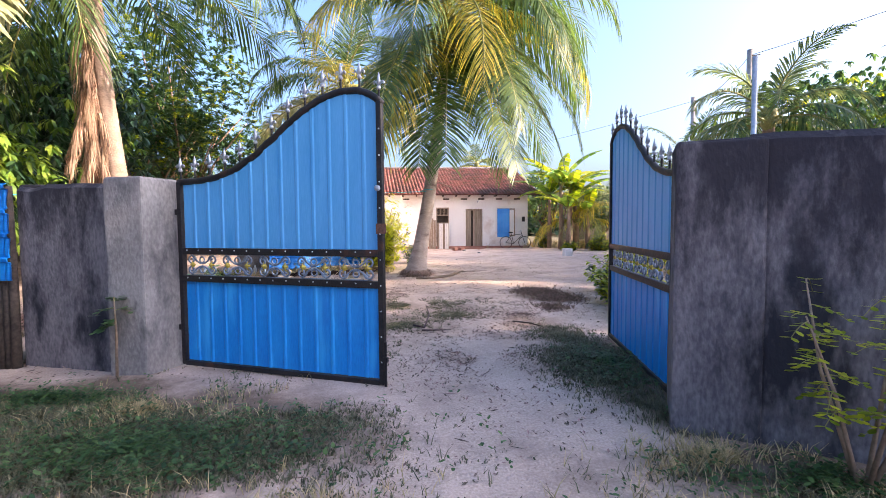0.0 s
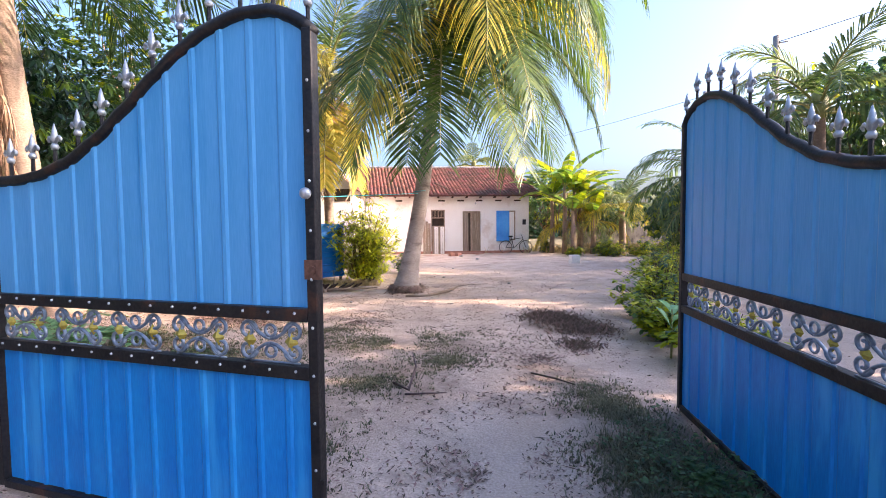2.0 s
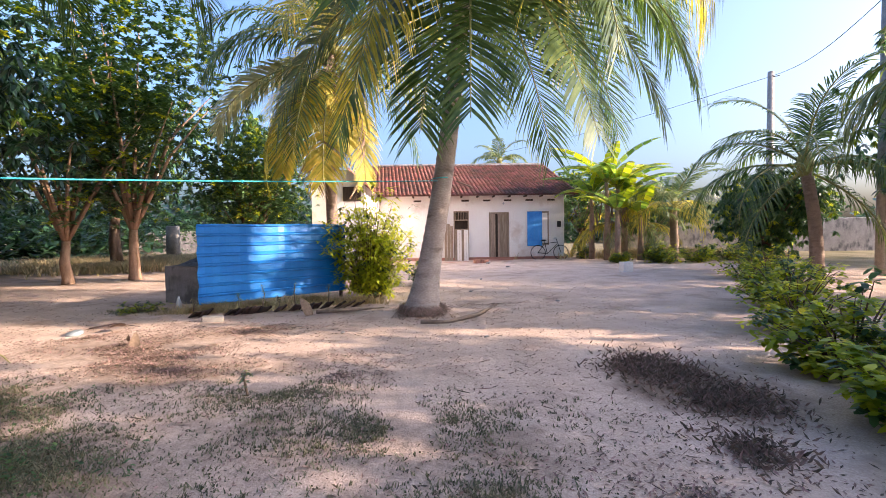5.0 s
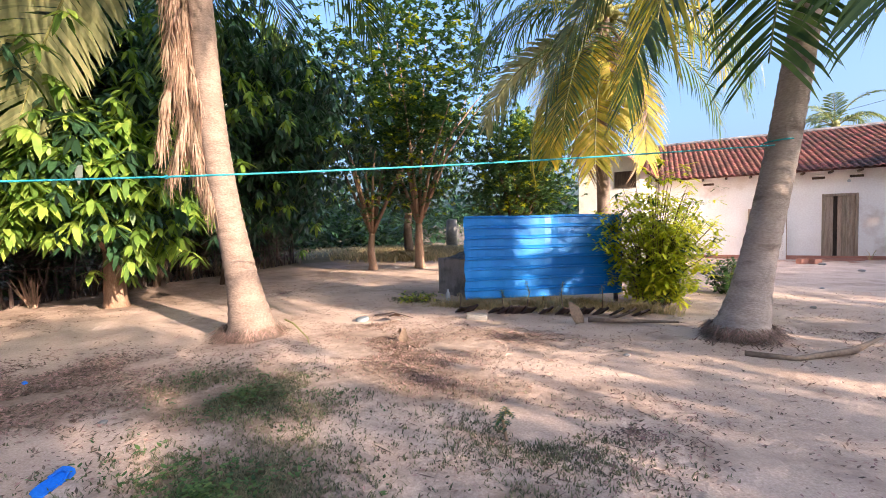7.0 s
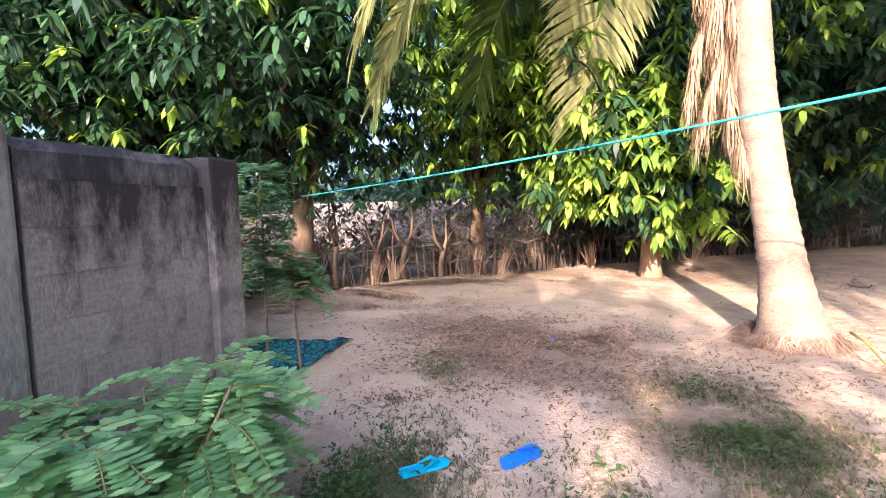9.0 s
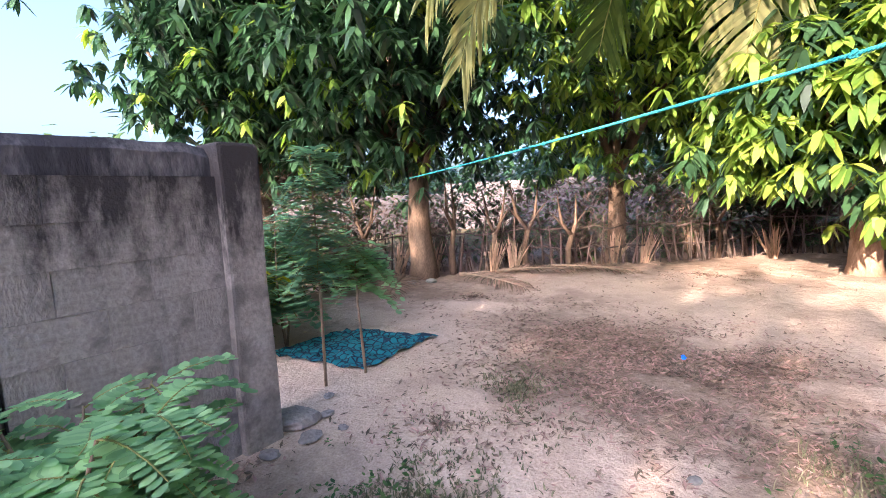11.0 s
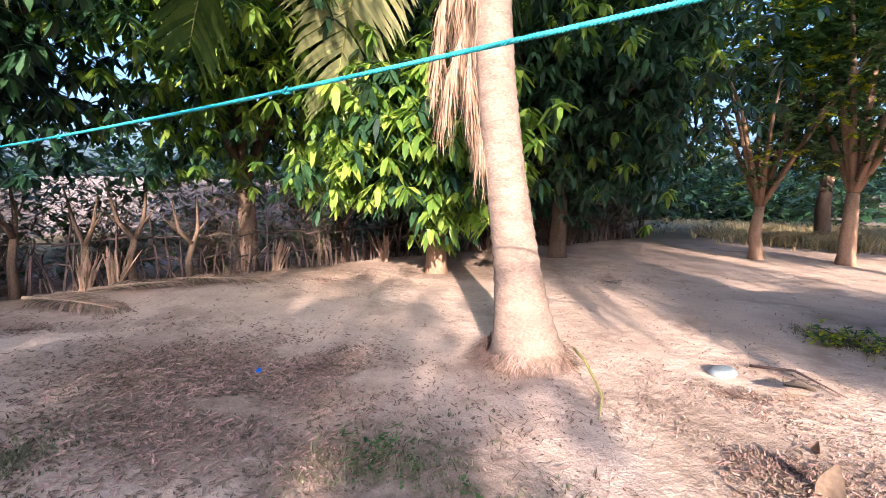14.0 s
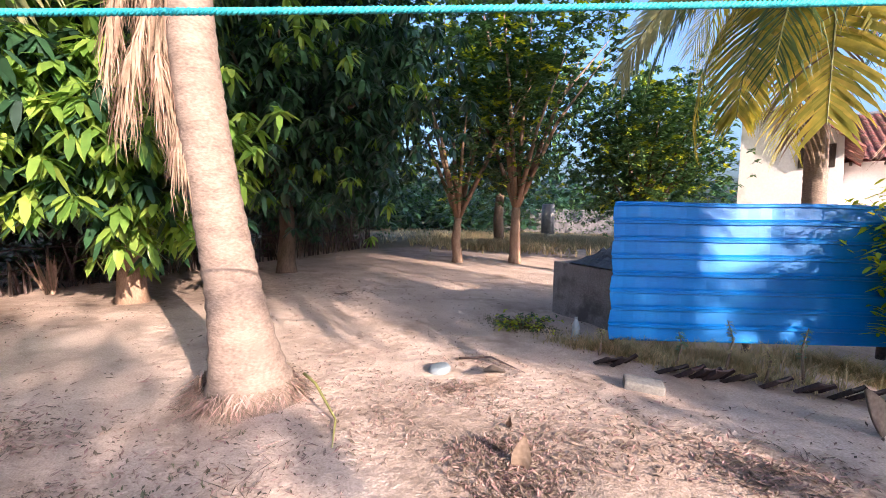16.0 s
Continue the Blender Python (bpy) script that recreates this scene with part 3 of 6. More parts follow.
        b.box(WIDE - 0.05, -0.03, 1.20, WIDE + 0.03, -0.022, 1.28)
        b.tube([(WIDE - 0.01, -0.036, 1.24), (WIDE - 0.01, -0.022, 1.24)], 0.016, 8)
        part("lock_plate", b, mat("rusty_steel", (0.10, 0.045, 0.03), (0.22, 0.11, 0.07), 10, 60, 0.8, 0.3), leaf, "rusty lock plate")
    else:
        b.tube([(WIDE - 0.02, 0.0, 1.1), (WIDE + 0.04, 0.0, 1.1)], 0.016, 8)
        part("latch", b, BLACK, leaf)
    return leaf


gate_leaf(pose(-2.435, 4.364, 0.0, 0, 0, math.degrees(math.atan2(3.661 - 4.364, -0.587 + 2.435))), True, "blue ribbed sheet gate leaf standing half open")
gate_leaf(pose(1.476, 3.012, 0.01, 0, 0, 79.8) @ Matrix.Diagonal((1, 1, 0.967, 1)), False, "blue ribbed sheet gate leaf swung fully inward")


# ---- blue sheet screens ----
def sheet_screen(name, p, q, z0, z1, ribs, label, posts=3, deep=0.024):
    """A screen of pressed sheet laid with its ribs level, nailed to posts behind it."""
    p, q = Vector((*p, 0)), Vector((*q, 0))
    length = (q - p).length
    m = Matrix.Translation(p) @ Matrix.Rotation(math.atan2(q.y - p.y, q.x - p.x), 4, "Z")
    t = thing(name, label, "fence", m)
    b = Build()
    zs = []
    step = (z1 - z0) / ribs
    for i in range(ribs):
        z = z0 + i * step
        zs += [(z, 0), (z + step * 0.10, -deep * 0.25), (z + step * 0.74, 0.004), (z + step * 0.80, -deep), (z + step * 0.92, -deep), (z + step * 0.97, 0)]
    zs.append((z1, 0))
    cols = 24
    rng = random.Random(8)
    buckle = [rng.uniform(-0.0025, 0.0025) for _ in range(cols + 1)]
    lift = [0.004 * math.sin(i * 0.5) for i in range(cols + 1)]
    for off, flip in ((0, False), (0.005, True)):
        v = [(length * i / cols + (0.01 * math.sin(z * 17) if i in (0, cols) else 0), y + off + buckle[i] * (1 + z), z + lift[i] * (z - z0)) for i in range(cols + 1) for z, y in zs]
        k = len(zs)
        fs = [(i * k + j, (i + 1) * k + j, (i + 1) * k + j + 1, i * k + j + 1) for i in range(cols) for j in range(k - 1)]
        b.add(v, [f[::-1] for f in fs] if flip else fs)
    part("sheet", b, SHEET_BLUE, t, "bright blue ribbed metal sheet")
    for i in range(posts):
        b = Build()
        x = 0.08 + (length - 0.16) * i / (posts - 1)
        b.tube([(x, 0.07, -0.25), (x + 0.01, 0.07, 0.7), (x, 0.075, z1 - 0.02)], [0.04, 0.036, 0.03], 8)
        part("post", b, STICK, t, smooth=True)
    return t


sheet_screen("sheet_screen", (-4.07, 12.0), (-1.93, 13.75), 0.13, 1.50, 8, "bright blue ribbed metal sheet screen in the yard")
sheet_screen("sheet_screen", (-4.17, 4.40), (-3.88, 4.34), 0.80, 1.66, 4, "blue ribbed sheet nailed along the boundary wall")

# ---- house ----
HY = 24.9


def house():
    h = thing("house", "whitewashed village house with a red clay tile roof", "house")
    x0, x1, top, base = -3.2, 5.95, 2.98, -0.12
    doors = [(0.90, 1.56, base, 2.22), (2.52, 3.40, 0.08, 2.14), (4.27, 5.22, 0.66, 2.16)]
    vents = [-0.75, 1.42, 2.40, 3.36, 4.35, 5.35]
    b = Build()
    x = x0
    for a, c, z0, z1 in doors:
        b.box(x, HY, base - 0.1, a, HY + 0.22, top)
        b.box(a, HY, z1, c, HY + 0.22, top)
        if z0 > base:
            b.box(a, HY, base - 0.1, c, HY + 0.22, z0)
        x = c
    b.box(x, HY, base - 0.1, x1, HY + 0.22, top)
    b.box(x1 - 0.22, HY + 0.22, base - 0.1, x1, HY + 8, top)
    b.box(x0, HY + 0.22, base - 0.1, x0 + 0.22, HY + 8, top)
    b.box(x0, HY + 8, base - 0.1, x1, HY + 8.2, top)
    b.add([(x1 - 0.01, HY + 0.1, top), (x1 - 0.01, HY + 7.9, top), (x1 - 0.35, HY + 4.0, 4.75)], [(0, 1, 2)])
    part("wall", b, LIME, h, "patchy whitewashed plaster wall")
    b = Build()
    b.box(x0, HY - 0.05, base - 0.1, x1 + 0.05, HY, 0.12)
    part("plinth", b, RED, h, "worn reddish plinth", bevel=0.01)
    for vx in vents:
        # Each vent hole is a dark slab on the wall, painted as its inner shade.
        b = Build()
        b.box(vx - 0.17, HY - 0.012, 2.66, vx + 0.17, HY + 0.02, 2.74, slot=0)
        vent = part("vent", b, WOOD_DARK, h, "vent slot, its inner shade a dark slab")
        b = Build()
        b.tube([(vx - 0.2 + 0.4 * i / 8, HY - 0.03, 2.745 + 0.05 * math.sin(math.pi * i / 8)) for i in range(9)], 0.02, 6)
        part("hood", b, LIME, vent)
    # front door
    b = Build()
    for a, c, z0, z1 in ((2.50, 2.58, 0.08, 2.16), (3.34, 3.42, 0.08, 2.16), (2.58, 3.34, 2.08, 2.16)):
        b.box(a, HY - 0.03, z0, c, HY + 0.12, z1)
    door = part("door", b, WOOD, h, "weathered grey wooden double door, one leaf ajar", bevel=0.006)
    # Third plank, set back and darker, stands for the shaded gap of the ajar leaf.
    for i in range(7):
        b = Build()
        x = 2.585 + i * 0.108
        inset = 0.09 if i == 2 else 0.03 + 0.006 * (i % 2)
        b.box(x, HY + inset, 0.1, x + 0.104, HY + inset + 0.03, 2.08)
        part("plank", b, WOOD_DARK if i == 2 else WOOD, door)
    b = Build()
    b.box(2.4, HY - 0.42, -0.2, 3.52, HY - 0.05, 0.04)
    part("step", b, RED, h, "red cement doorstep", bevel=0.02)
    # grilled half door
    b = Build()
    for a, c, z0, z1 in ((0.88, 0.93, base, 2.24), (1.53, 1.58, base, 2.24), (0.93, 1.53, 2.18, 2.24), (0.93, 1.53, 1.80, 1.85), (0.93, 1.53, 1.36, 1.42)):
        b.box(a, HY - 0.02, z0, c, HY + 0.1, z1)
    d2 = part("grille_door", b, WOOD, h, "wooden half door with an upper grille", bevel=0.005)
    for i in range(8):
        b = Build()
        b.tube([(0.97 + i * 0.074, HY + 0.03, 1.85), (0.97 + i * 0.074, HY + 0.03, 2.18)], 0.012, 6)
        part("bar", b, WOOD, d2)
    for i in range(6):
        b = Build()
        b.box(0.935 + i * 0.1, HY - 0.06 - 0.03 * i, base, 1.03 + i * 0.1, HY - 0.03 - 0.03 * i, 1.37)
        part("plank", b, LIME if i % 3 else WOOD, d2)
    # Dark panels behind the doors stand for the unlit inside.
    b = Build()
    b.box(0.9, HY + 0.2, base, 1.56, HY + 0.21, 2.2)
    b.box(2.52, HY + 0.2, 0.08, 3.4, HY + 0.21, 2.1)
    part("interior_shade_panel", b, WOOD_DARK, h)
    for i in range(3):
        b = Build()
        b.box(0.46 + i * 0.13, HY - 0.10, base, 0.58 + i * 0.13, HY - 0.06, 1.75 - 0.1 * i)
        part("board", b, WOOD, h, "loose grey board leaning on the wall")
    # window
    b = Build()
    for a, c, z0, z1 in ((4.25, 4.31, 0.64, 2.18), (5.16, 5.24, 0.64, 2.18), (4.31, 5.16, 2.10, 2.18), (4.31, 5.16, 0.64, 0.70)):
        b.box(a, HY - 0.03, z0, c, HY + 0.12, z1)
    b.box(4.31, HY + 0.06, 0.7, 5.16, HY + 0.08, 2.1)
    w = part("window", b, WOOD, h, "wooden window with blue shutter", bevel=0.005)
    b = Build()
    for i in range(4):
        b.box(4.24 + i * 0.17, HY - 0.075, 0.6, 4.405 + i * 0.17, HY - 0.045, 2.17)
    for z in (0.8, 1.95):
        b.box(4.26, HY - 0.09, z, 4.9, HY - 0.075, z + 0.07)
    part("shutter", b, SHUTTER, w, "bright blue painted plank shutter", bevel=0.004)
    b = Build()
    b.box(4.93, HY - 0.05, 0.72, 5.17, HY - 0.025, 2.1)
    part("shutter", b, LIME, w, "pale shutter leaf")
    b = Build()
    b.box(5.62, HY - 0.1, 1.45, 5.78, HY, 1.72)
    part("meter_box", b, BLACK, h, "small dark meter box", bevel=0.01)
    b = Build()
    b.tube([(3.15, HY, 2.56), (3.15, HY - 0.12, 2.60)], 0.015, 6)
    b.ball((3.15, HY - 0.13, 2.55), 0.05, 8, 6)
    part("wall_lamp", b, SILVER, h)
    # roof: rows of overlapping half-round tiles
    rng = random.Random(11)
    b = Build()
    rows, wide = 26, 0.185
    ey, ez, ry, rz = HY - 0.55, 2.90, HY + 4.1, 4.85
    for r in range(rows):
        f0, f1 = r / rows, (r + 1.25) / rows
        y0, z0_, y1, z1_ = ey + (ry - ey) * f0, ez + (rz - ez) * f0, ey + (ry - ey) * min(f1, 1.02), ez + (rz - ez) * min(f1, 1.02)
        right = 6.55 - 0.5 * f0
        n = int((right + 3.7) / wide)
        for i in range(n):
            x = right - (i + 1) * wide
            j, s = rng.uniform(-0.012, 0.012), rng.uniform(0, 0.018)
            pr = [(0.0, 0.0), (0.03, 0.035), (0.075, 0.045), (0.12, 0.03), (0.15, -0.005), (wide, -0.004)]
            v = [(x + px, y0 + j, z0_ + pz + 0.03 + s) for px, pz in pr] + [(x + px, y1 + j, z1_ + pz + s) for px, pz in pr]
            v += [(x + px, y0 + j, z0_ + pz + 0.012 + s) for px, pz in pr]
            b.add(v, [(k, k + 1, k + 7, k + 6) for k in range(5)] + [(k + 1, k, k + 12, k + 13) for k in range(5)])
    roof = part("roof", b, TILE, h, "red and black weathered clay tile roof")
    b = Build()
    b.add([(-3.7, ry, rz), (6.05, ry, rz), (6.05, HY + 8.7, 2.9), (-3.7, HY + 8.7, 2.9), (-3.7, ey, ez - 0.02), (6.5, ey, ez - 0.02), (6.0, ry, rz - 0.02)], [(0, 1, 2, 3), (4, 5, 6, 0)])
    part("roof_back", b, TILE, roof)
    b = Build()
    b.tube([(-3.7 + i * 0.65, ry, rz + 0.05 + rng.uniform(-0.012, 0.012)) for i in range(16)], 0.085, 8)
    part("ridge", b, CEMENT_LIGHT, roof, "cement ridge cap")
    for i in range(13):
        b = Build()
        x = -2.4 + i * 0.72
        b.box(x, ey + 0.06, ez - 0.07, x + 0.07, HY + 0.1, ez - 0.01)
        part("rafter", b, WOOD_DARK, roof)
    b = Build()
    b.tube([(1.1, HY + 1.1, 3.72), (1.75, HY + 0.1, 3.32)], 0.035, 6)
    part("pole", b, STALK_DRY, roof, "pole lying on the roof")
    # taller end block
    b = Build()
    b.box(-4.36, 20.5, base - 0.1, -2.5, 20.7, 3.55)
    b.box(-4.36, 20.7, base - 0.1, -4.16, 29.0, 3.55)
    b.box(-2.7, 20.7, base - 0.1, -2.5, HY, 3.0)
    b.add([(-4.36, 20.5, 3.55), (-3.42, 20.5, 3.55), (-3.42, 20.7, 3.55), (-4.36, 20.7, 3.55), (-3.42, 20.5, 3.95), (-4.36, 20.5, 3.72), (-3.42, 20.7, 3.95), (-4.36, 20.7, 3.72)], [(0, 1, 4, 5), (3, 7, 6, 2), (5, 4, 6, 7), (0, 5, 7, 3), (1, 2, 6, 4)])
    part("end_block", b, LIME, h, "pale plastered end block of the house")
    b = Build()
    for r in range(9):
        f0, f1 = r / 9, (r + 1.2) / 9
        for i in range(48):
            y = 20.2 + i * wide
            xa, xb, za, zb = -2.15 - 1.25 * f0, -2.15 - 1.25 * min(f1, 1), 2.75 + 1.1 * f0, 2.75 + 1.1 * min(f1, 1)
            s = rng.uniform(0, 0.02)
            pr = [(0.0, 0.0), (0.03, 0.035), (0.075, 0.045), (0.12, 0.03), (0.15, -0.005), (wide, -0.004)]
            b.add([(xa, y + p, za + q + 0.03 + s) for p, q in pr] + [(xb, y + p, zb + q + s) for p, q in pr], [(k, k + 1, k + 7, k + 6) for k in range(5)])
    part("side_roof", b, TILE, h, "clay tile side roof")
    b = Build()
    b.box(-4.5, 20.3, 3.74, -3.3, 20.75, 3.84, Matrix.Rotation(0.0, 4, "Y"))
    part("coping", b, CEMENT_LIGHT, h)
    # No hole is cut: a dark slab paints the shade of the opening.
    b = Build()
    b.box(-3.25, 20.47, 2.45, -2.62, 20.5, 2.95)
    part("opening", b, WOOD_DARK, h, "dark slab standing for the shaded opening under the side roof")
    return h


house()
solid("house_apron", (lambda b: (b.box(-3.6, HY - 1.15, -0.2, 6.3, HY - 0.05, -0.02), b)[1])(Build()), RED, "low trodden earth apron before the house", "ledge", kind="structure", bevel=0.04)


# ---- palms ----
def frond_mesh(name, length, droop, leaf, mats, seed, pairs=46, lift=0.6, hang=0.55, twist=0.0, width=0.022, spread=0.35):
    """One feather frond from the origin along +x: an arching midrib and two combs of narrow drooping leaflets."""
    rng = random.Random(seed)
    b = Build()
    pts, a, p, n = [], lift, Vector((0, 0, 0)), 14
    side = rng.uniform(-0.12, 0.12) + twist
    heading = 0.0
    for i in range(n + 1):
        pts.append(p.copy())
        p = p + Vector((math.cos(a) * math.cos(heading), math.cos(a) * math.sin(heading), math.sin(a))) * (length / n)
        a -= droop / n * (0.5 + 1.0 * i / n)
        heading += side / n
    b.tube(pts, [0.032 * (1 - 0.92 * i / n) + 0.003 for i in range(n + 1)], 5, slot=1)
    for k in range(pairs):
        f = 0.16 + 0.83 * (k + rng.uniform(-0.3, 0.3)) / pairs
        f = max(0.13, min(0.995, f))
        i = min(int(f * n), n - 1)
        c = pts[i].lerp(pts[i + 1], f * n - i)
        d = (pts[i + 1] - pts[i]).normalized()
        flat = Vector((-d.y, d.x, 0)).normalized()
        size = leaf * (0.55 + 0.9 * math.sin(math.pi * min(1, f * 0.92 + 0.12)) * 0.7) * rng.uniform(0.8, 1.1)
        for s in (-1, 1):
            if rng.random() < 0.04:
                continue
            sweep = spread + 0.75 * f + rng.uniform(-0.1, 0.1)
            out = (flat * s * math.cos(sweep) + d * math.sin(sweep) + Vector((0, 0, 0.25 - 0.2 * f))).normalized()
            g = hang * rng.uniform(0.7, 1.35)
            q1 = c + out * size * 0.42 - Vector((0, 0, size * 0.10 * g))
            q2 = c + out * size * 0.78 - Vector((0, 0, size * 0.42 * g))
            q3 = c + out * size * 0.95 - Vector((0, 0, size * 0.85 * g))
            w = d * width * rng.uniform(0.8, 1.2)
            b.add([c - w * 0.5, c + w * 0.5, q1 - w, q1 + w, q2 - w * 0.75, q2 + w * 0.75, q3], [(0, 1, 3, 2), (2, 3, 5, 4), (4, 5, 6)])
    return b.mesh(name, mats)


FROND_SETS = {}


def palm(base, path, radii, label, crown=22, length=2.6, leaf=0.62, kinds=("green", "green", "yellow"), seed=1, skirt=0, nuts=True, flare=1.6, low=-1.0, roots=True, pairs=46, side=None):
    """A coconut palm: ringed leaning trunk through the points of path, a crown of fronds, dead fronds hanging under it."""
    rng = random.Random(seed)
    t = thing("coconut_palm", label, "palm tree", pose(*base))
    b = Build()
    pts, rad = [], []
    P = [Vector(p) - Vector(base) for p in path]
    steps = 132
    for i in range(steps + 1):
        f = i / steps * (len(P) - 1)
        j = min(int(f), len(P) - 2)
        u = f - j
        p0, p1, p2, p3 = P[max(j - 1, 0)], P[j], P[j + 1], P[min(j + 2, len(P) - 1)]
        pts.append(0.5 * ((2 * p1) + (p2 - p0) * u + (2 * p0 - 5 * p1 + 4 * p2 - p3) * u * u + (3 * p1 - p0 - 3 * p2 + p3) * u ** 3))
        r = radii[0] + (radii[1] - radii[0]) * i / steps
        z = pts[-1].z
        r *= 1 + (flare - 1) * math.exp(-max(z, 0) / 0.40)
        rad.append(r * (1 + (0.020, 0.004, -0.016)[i % 3] + rng.uniform(-0.012, 0.012)))
    b.tube(pts, rad, 18)
    part("trunk", b, PALM_BARK, t, "pale ringed trunk", smooth=True)
    if roots:
        b = Build()
        R = radii[0] * flare
        for _ in range(1500):
            a, d0 = rng.uniform(0, 2 * math.pi), rng.uniform(0.90, 1.06)
            d1 = d0 + 0.1 + 0.42 * rng.random() ** 2 * (1 + 0.6 * math.sin(3 * a + seed))
            z = rng.uniform(0.02, 0.17)
            tw = rng.gauss(0, 0.32)
            p0 = Vector((math.cos(a) * R * d0, math.sin(a) * R * d0, z))
            p1 = Vector((math.cos(a + tw) * R * d1, math.sin(a + tw) * R * d1, rng.uniform(-0.01, 0.05)))
            w = Vector((-math.sin(a), math.cos(a), rng.uniform(-0.5, 0.5))) * rng.uniform(0.0025, 0.005)
            mid = (p0 + p1) / 2 + Vector((rng.gauss(0, 0.012), rng.gauss(0, 0.012), rng.uniform(0.0, 0.03)))
            b.add([p0 - w, p0 + w, mid - w, mid + w, p1], [(0, 1, 3, 2), (2, 3, 4)])
        part("root_fringe", b, [ROOT], t, "fringe of dry rootlets at the foot")
    top = pts[-1]
    b = Build()
    b.ball(top + Vector((0, 0, 0.05)), radii[1] * 1.5, 10, 8, (1, 1, 2.0), 0.12, rng)
    part("crown_heart", b, STALK, t, smooth=True)
    key = (length, leaf, pairs)
    if key not in FROND_SETS:
        made = {}
        for kind, ms, n in (("green", [FROND, STALK], 4), ("yellow", [FROND_YELLOW, STALK], 2), ("dry", [FROND_DRY, STALK_DRY], 2), ("pale", [FROND_FAR, STALK], 3)):
            made[kind] = [[frond_mesh("frond", length * rng.uniform(0.92, 1.06), dr, leaf, ms, seed * 97 + v * 13 + int(dr * 10), lift=lf, hang=hg, pairs=pairs) for v in range(n)] for lf, dr, hg in ((1.15, 1.6, 0.3), (0.7, 2.2, 0.6), (0.25, 1.9, 0.8), (-0.35, 1.1, 0.5))]
        FROND_SETS[key] = made
    made = FROND_SETS[key]
    for i in range(crown):
        f = i / (crown - 1)
        tier = 0 if f < 0.18 else 1 if f < 0.48 else 2 if f < 0.85 or low >= 0 else 3
        kind = rng.choice(kinds) if f > 0.35 else kinds[0]
        az = i * 137.5 + rng.uniform(-14, 14)
        if side and tier > 1:
            az = side[0] + (side[1] - side[0]) * ((i * 0.618) % 1)
        me = rng.choice(made[kind][tier])
        fr = part("frond", me, None, t)
        fr.matrix_basis = Matrix.Translation(top + Vector((0, 0, 0.12 - 0.25 * f))) @ pose(0, 0, 0, 0, 0, az) @ pose(0, 0, 0, rng.uniform(-12, 12), rng.uniform(-8, 8) + (16 * (f - 0.5) if low < 0 else 0), 0)
    for i in range(skirt):
        me = rng.choice(made["yellow" if i % 3 else "dry"][3])
        fr = part("dead_frond", me, None, t, "withered yellow hanging frond")
        fr.matrix_basis = Matrix.Translation(top + Vector((0, 0, -0.25))) @ pose(0, 0, 0, rng.uniform(-10, 10), rng.uniform(18, 40), i * 360 / skirt + rng.uniform(-20, 20))
    if nuts:
        for i in range(7):
            b = Build()
            a = i * 0.9
            b.ball(top + Vector((math.cos(a) * 0.24, math.sin(a) * 0.24, -0.18 - 0.05 * (i % 3))), 0.095, 8, 6, (1, 1, 1.2))
            part("coconut", b, STALK, t, smooth=True)
    return t


# palm by the walk, palm with the dead skirt, palm behind the screen
p1 = palm((-0.30, 11.6, 0), [(-0.32, 11.6, -0.1), (-0.16, 11.6, 0.8), (0.05, 11.58, 2.0), (0.22, 11.58, 3.2), (0.40, 11.53, 4.7), (0.54, 11.48, 6.35)], (0.18, 0.12), "grey leaning coconut palm beside the sandy walk", crown=34, length=4.7, leaf=0.95, seed=2, flare=1.85, pairs=84, kinds=("green", "green", "green", "yellow"), side=(-150, 75))
for o in p1.children:
    if o.name.startswith("trunk"):
        o.data.materials[0] = PALM_GREY
p2 = palm((-5.57, 9.05, 0), [(-5.50, 9.08, -0.1), (-5.60, 8.99, 0.8), (-5.71, 8.88, 1.8), (-5.80, 8.82, 2.8), (-5.96, 8.84, 4.3), (-6.15, 8.87, 6.6)], (0.178, 0.13), "sunlit coconut palm with a skirt of dead fronds", crown=24, length=4.7, leaf=0.95, seed=5, skirt=0, flare=1.95, pairs=84, kinds=("green", "green"), low=1)
p3 = palm((-2.78, 16.4, 0), [(-2.74, 16.4, -0.1), (-2.75, 16.4, 1.5), (-2.78, 16.4, 3.2), (-2.72, 16.4, 6.2)], (0.16, 0.13), "coconut palm with yellow drooping fronds behind the screen", crown=30, length=4.0, leaf=0.85, seed=7, skirt=4, kinds=("green", "green", "yellow"), flare=1.2, roots=False)


